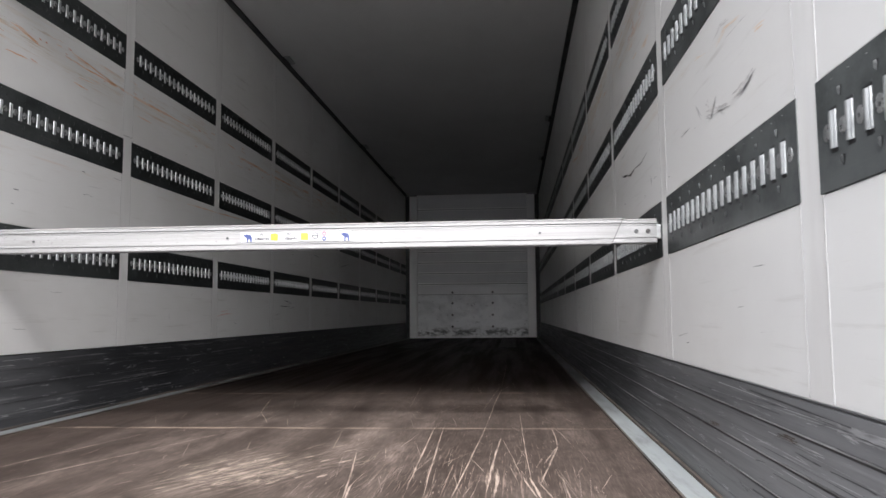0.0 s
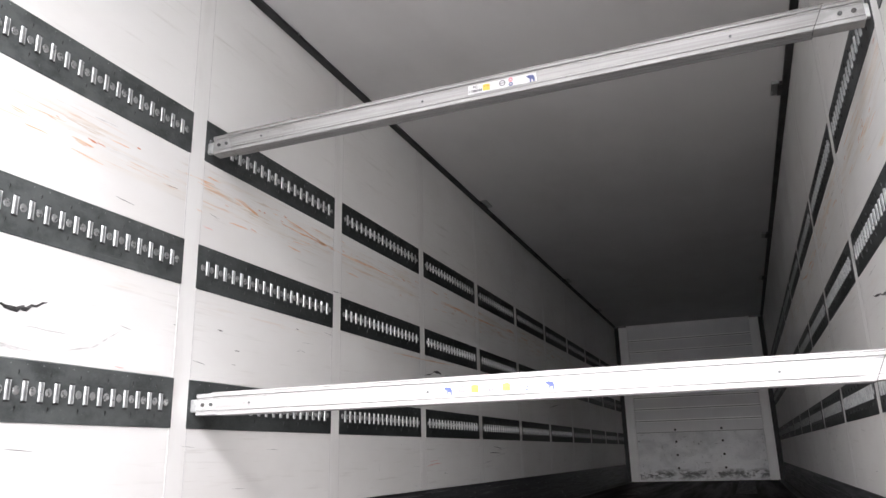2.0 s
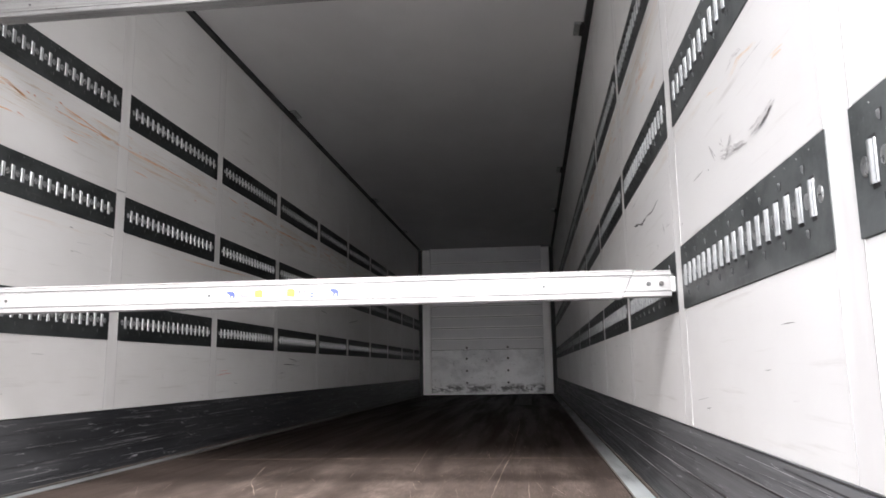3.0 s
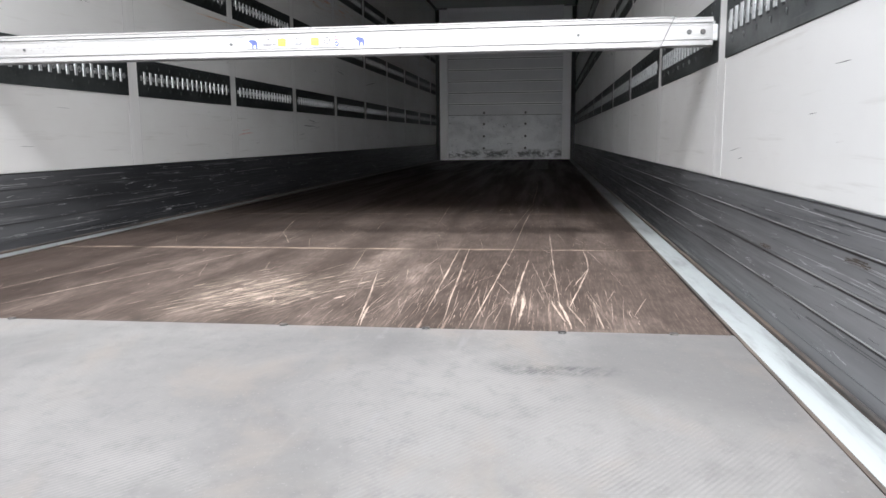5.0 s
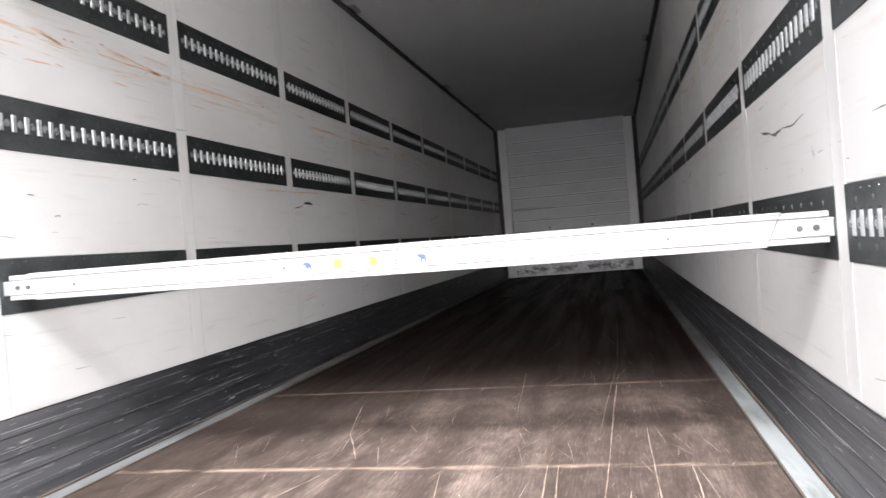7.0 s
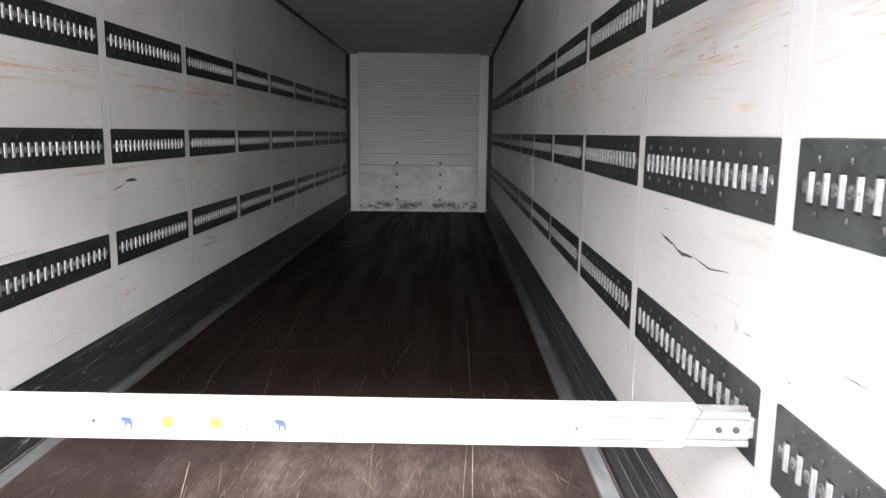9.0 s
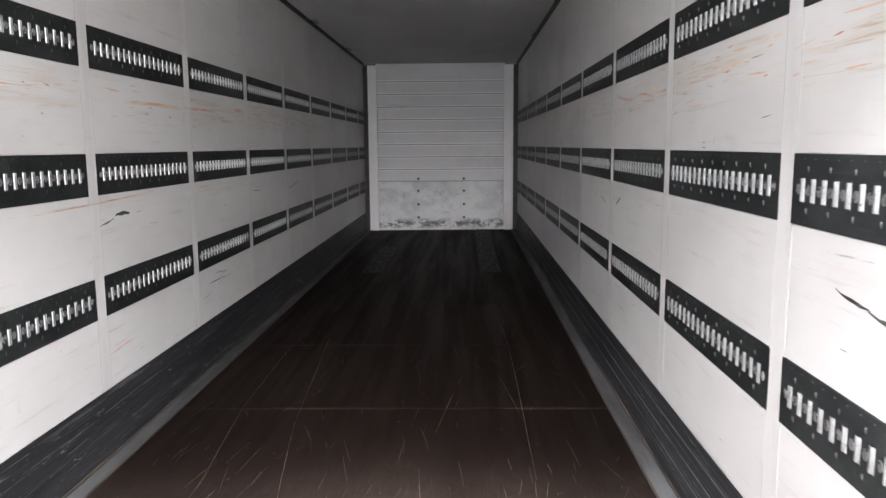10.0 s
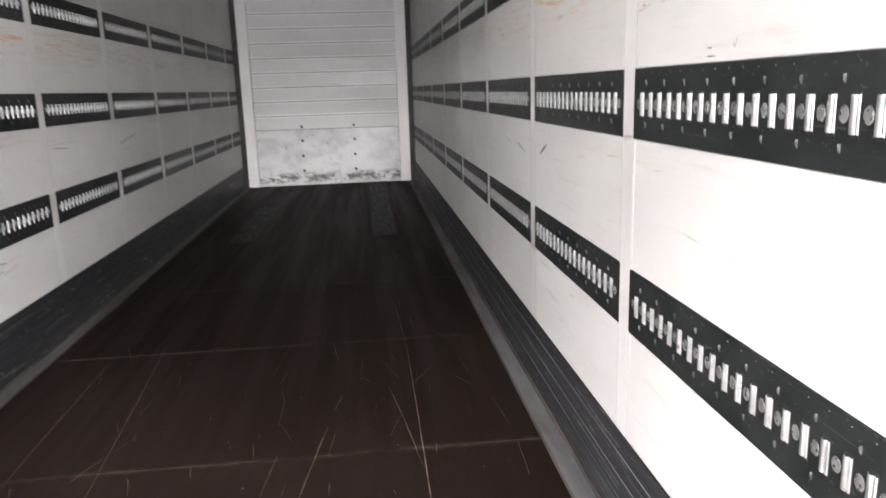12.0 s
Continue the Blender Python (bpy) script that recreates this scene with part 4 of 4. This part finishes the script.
mark(-1, "rubbing", [([(5.063, 1.567), (5.288, 1.574), (5.505, 1.573), (5.755, 1.565)], 0.016), ([(5.81, 1.569), (6.327, 1.584)], 0.018), ([(6.692, 1.606), (6.924, 1.609)], 0.014), ([(7.18, 1.598), (7.407, 1.598)], 0.012), ([(5.952, 1.113), (6.15, 1.112)], 0.010)], RUST, "orange rust rub marks")
mark(-1, "scratch", [([(6.06, 0.501), (6.359, 0.498)], 0.006), ([(6.175, 0.552), (6.388, 0.531)], 0.004), ([(7.091, 1.025), (7.316, 1.01)], 0.005), ([(8.218, 0.967), (8.672, 1.027)], 0.005), ([(2.578, 1.002), (2.614, 1.0)], 0.004), ([(2.697, 0.93), (2.729, 0.931)], 0.004), ([(3.155, 1.09), (3.18, 1.09)], 0.004), ([(3.487, 1.346), (3.591, 1.347)], 0.005)], SCUFF, "short dark scratches")
rnd = random.Random(5)
for s in (-1, 1):
    strokes = []
    for _ in range(30):
        y = rnd.uniform(1.2, 8.5)
        z = rnd.choice((rnd.uniform(0.82, 1.12), rnd.uniform(1.36, 1.66), rnd.uniform(1.5, 1.66), rnd.uniform(0.3, 0.58)))
        L = rnd.uniform(0.02, 0.16)
        strokes.append(([(y, z), (y + L, z + rnd.uniform(-0.12, 0.12) * L)], rnd.uniform(0.0015, 0.004)))
    mark(s, "scratches", strokes, SMEAR, "fine grey scratches")
    strokes = []
    for _ in range(28):
        y, z = 1.2 + abs(rnd.gauss(0, 2.6)), rnd.choice((rnd.uniform(0.82, 1.13), rnd.uniform(0.82, 1.0), rnd.uniform(1.36, 1.68), rnd.uniform(0.32, 0.58), rnd.uniform(1.9, 2.3)))
        L = rnd.uniform(0.012, 0.11)
        if y < 9.5:
            strokes.append(([(y, z), (y + L, z + rnd.gauss(-0.05, 0.06) * L)], rnd.uniform(0.0010, 0.0024)))
    mark(s, "scratches", strokes, SCUFF, "hair-fine black scratches")
    strokes = []
    for _ in range(26):
        y, z, L = rnd.uniform(1.4, 6.5), rnd.gauss(1.58, 0.045), rnd.uniform(0.01, 0.05)
        strokes.append(([(y, z), (y + L, z - 0.12 * L)], rnd.uniform(0.003, 0.007)))
    mark(s, "rubbing", strokes, RUSTDAB, "small red rust dabs")
    strokes = []
    for _ in range(34):
        y = rnd.uniform(1.2, 7.5)
        z = rnd.uniform(1.46, 1.67)
        L = rnd.uniform(0.03, 0.20)
        strokes.append(([(y, z), (y + L, z + rnd.uniform(-0.10, 0.06) * L)], rnd.uniform(0.002, 0.006)))
    mark(s, "scratches", strokes, RUST, "fine rusty scratches")

# ---- floor pieces ----
structure("threshold_sheet", boxed(-1.116, 1.116, REAR - 0.03, 1.650, -0.004, 0.0035, bevel=0.001), SHEET, "worn pale grey steel sheet at the rear doorway", "threshold")
for x in (-0.9, -0.45, 0.19, 0.5, 0.78, 1.0):
    bm = disc(bmesh.new(), (x, 1.640 + 0.008 * math.sin(40 * x), 0.0045), 2, 0.009, 0.004)
    tagged(part("screw", bm, BOLT), "dark screw head in the floor edge", "screw", "floor screws")
YS = [1.653] + [2.765 + 1.232 * i for i in range(9)] + [FRONT - 0.002]
for a, b in zip(YS, YS[1:]):
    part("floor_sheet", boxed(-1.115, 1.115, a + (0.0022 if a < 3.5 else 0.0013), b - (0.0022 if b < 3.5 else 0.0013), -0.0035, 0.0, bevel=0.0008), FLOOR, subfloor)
for xs, ys in (((0.54, 0.77), (9.30, FRONT - 0.004)), ((-0.74, -0.52), (9.32, 11.4))):
    tagged(part("floor_pad", boxed(*xs, *ys, 0.0, 0.0028, bevel=0.001), DARKPAD), "dark flat wear strip on the floor", "floor strip", "floor strips")

rnd = random.Random(11)
bm = bmesh.new()
at = lambda u, v: Vector((u, v, 0.0009))


def scratch(p0, p1, w, sway=0.02, n=9):
    pts = wavy(p0, p1, n, sway, rnd)
    ribbon(bm, pts, [w * (0.2 + 0.8 * math.sin(math.pi * (i + 0.4) / n)) * rnd.uniform(0.6, 1.25) for i in range(n)], at)


# long drags and gouges near the doorway
for p0, p1, w in (
    ((0.589, 1.663), (0.632, 2.81), 0.010), ((0.632, 2.81), (0.665, 4.11), 0.006), ((0.527, 1.69), (0.474, 2.77), 0.009),
    ((0.475, 1.80), (0.44, 2.77), 0.010), ((0.67, 1.78), (0.691, 2.54), 0.014), ((0.689, 1.72), (0.69, 2.05), 0.016),
    ((0.78, 1.92), (0.762, 3.20), 0.006), ((0.874, 2.76), (0.873, 2.39), 0.007), ((0.873, 2.39), (0.82, 2.12), 0.010),
    ((0.873, 2.39), (0.802, 1.88), 0.010), ((0.775, 1.94), (0.80, 1.68), 0.014), ((0.76, 1.95), (0.79, 1.74), 0.010),
    ((0.80, 1.88), (0.83, 1.70), 0.010), ((0.862, 1.95), (0.868, 1.69), 0.008), ((0.70, 2.5), (0.76, 1.9), 0.004),
    ((0.105, 2.71), (0.165, 2.29), 0.005), ((0.25, 2.28), (0.345, 1.67), 0.009), ((0.33, 1.85), (0.353, 1.67), 0.012),
    ((0.218, 2.074), (0.150, 1.95), 0.008), ((0.136, 2.0), (0.05, 2.03), 0.010), ((-0.50, 3.70), (-0.38, 3.2), 0.008), ((-0.38, 3.2), (-0.241, 2.876), 0.008),
    ((0.637, 7.22), (0.674, 6.33), 0.006), ((0.674, 6.33), (0.666, 4.4), 0.008), ((0.565, 5.83), (0.66, 5.1), 0.005),
    ((-0.595, 6.67), (-0.471, 5.04), 0.006), ((-0.471, 5.04), (-0.35, 4.2), 0.006), ((0.313, 5.47), (0.233, 4.89), 0.008), ((-0.815, 6.4), (-0.794, 5.24), 0.006), ((-0.794, 5.24), (-0.70, 4.3), 0.007),
    ((-0.62, 1.75), (-0.30, 2.70), 0.010), ((-0.80, 1.70), (-0.62, 2.6), 0.008), ((0.66, 4.4), (0.60, 3.2), 0.006), ((0.18, 4.5), (0.26, 3.4), 0.005),
):
    scratch(p0, p1, (0.48 if p0[1] < 4.0 else 0.28) * w, 0.004, 14)
for _ in range(560):
    k = rnd.random()
    w = rnd.uniform(0.0006, 0.0017)
    if k < 0.34:
        # the scoured patch: short strokes all swung the same way
        x, y = rnd.gauss(0.0, 0.12), rnd.gauss(1.97, 0.13)
        d, L = (rnd.gauss(0.55, 0.16), 1.0), rnd.choice((rnd.uniform(0.02, 0.06), rnd.uniform(0.05, 0.24)))
        w = rnd.choice((rnd.uniform(0.0012, 0.003), rnd.uniform(0.003, 0.009))) * (1.0 if L < 0.1 else 0.45)
    elif k < 0.62:
        x, y = rnd.uniform(0.18, 0.95), 1.67 + abs(rnd.gauss(0, 0.36))
        d, L = (rnd.gauss(0.0, 0.09), 1.0), rnd.choice((rnd.uniform(0.008, 0.03), rnd.uniform(0.04, 0.30)))
    else:
        x, y = rnd.uniform(-1.0, 1.0), 1.68 + abs(rnd.gauss(0, 1.5))
        d, L = (rnd.uniform(-0.5, 0.5), 1.0), rnd.choice((rnd.uniform(0.006, 0.02), rnd.uniform(0.03, 0.25)))
    q = (x + d[0] * L, max(y, 1.67) + L)
    if abs(x) < 1.06 and abs(q[0]) < 1.06:
        scratch((x, max(y, 1.67)), q, w, 0.003, 6)
tagged(part("scratches", bm, SCRATCH, subfloor, "pale scratches down to bare wood"), kind="stuff")
bm = bmesh.new()
for _ in range(300):
    x, y = rnd.uniform(-1.05, 1.05), 2.6 + abs(rnd.gauss(0, 2.2))
    L = rnd.choice((rnd.uniform(0.006, 0.03), rnd.uniform(0.04, 0.3)))
    a = rnd.gauss(0.0, 0.22)
    q = (x + L * math.sin(a), y + L * math.cos(a))
    if abs(q[0]) < 1.07 and q[1] < 9.0:
        scratch((x, y), q, rnd.uniform(0.0008, 0.0024), 0.003, 5)
tagged(part("scratches", bm, DIMSCRATCH, subfloor, "fine dull scratches in the coating"), kind="stuff")

# ---- wall panels, posts and beads ----
BEADW = 0.0030
panel_cache = {}


def panel_mesh(length, h):
    key = (round(length, 4), round(h, 4))
    if key not in panel_cache:
        panel_cache[key] = mesh_of("panel", boxed(-0.004, 0.0, -length / 2, length / 2, -h / 2, h / 2, bevel=0.001), WHITE)
    return panel_cache[key]


def bead_mesh(z0, z1):
    bm = bmesh.new()
    prof = [(0.0, -BEADW / 2), (0.0005, -BEADW / 4), (0.0005, BEADW / 4), (0.0, BEADW / 2)]
    a = [bm.verts.new((x, y, z0)) for x, y in prof]
    b = [bm.verts.new((x, y, z1)) for x, y in prof]
    for i in range(3):
        bm.faces.new((a[i], a[i + 1], b[i + 1], b[i]))
    bm.faces.new(a[::-1])
    bm.faces.new(b)
    bmesh.ops.recalc_face_normals(bm, faces=bm.faces)
    return mesh_of("bead", bm, BEAD)


post_me = mesh_of("post", boxed(-0.005, 0.0008, -PW / 2, PW / 2, 0.276, ROOF - 0.024, bevel=0.0005), POST)
bead_me = bead_mesh(0.277, ROOF - 0.025)
# grey hairline draws the thin shadow beside each bead
hair_me = mesh_of("hairline", boxed(-0.0005, 0.0005, -0.0007, 0.0007, 0.278, ROOF - 0.026), HAIR)
for s in (-1, 1):
    turn = 0.0 if s < 0 else math.pi
    for i, y in enumerate(POSTS):
        last = i == len(POSTS) - 1
        if i > 0:
            put_piece("post", post_me, walls[s], (s * HALF, y, 0), turn)
            for e in (-1, 1):
                put_piece("bead", bead_me, walls[s], (s * (HALF - 0.0005), y + e * (PW / 2 + BEADW / 2), 0), turn)
                put_piece("hairline", hair_me, walls[s], (s * (HALF - 0.0006), y + e * (PW / 2 - 0.0010), 0), turn)
        y0, y1 = (y + PW / 2 if i > 0 else REAR + 0.003), (FRONT - 0.002 if last else POSTS[i + 1] - PW / 2)
        for z0, z1 in BANDS:
            put_piece("panel", panel_mesh(y1 - y0 - 0.002, z1 - z0 - 0.002), walls[s], (s * HALF, (y0 + y1) / 2, (z0 + z1) / 2), turn)

# the floor lies a touch lower along the left wall
for ob in list(scene.objects):
    if ob.parent is None and ob.name.split(".")[0] in ("floor", "threshold_sheet", "gutter_strip_left", "gutter_strip_right", "timber_slat_left", "timber_slat_right", "floor_edge_left", "floor_edge_right", "floor_pad", "screw"):
        ob.rotation_euler = (0, radians(-0.25), 0)
        ob.location.z -= 0.0048
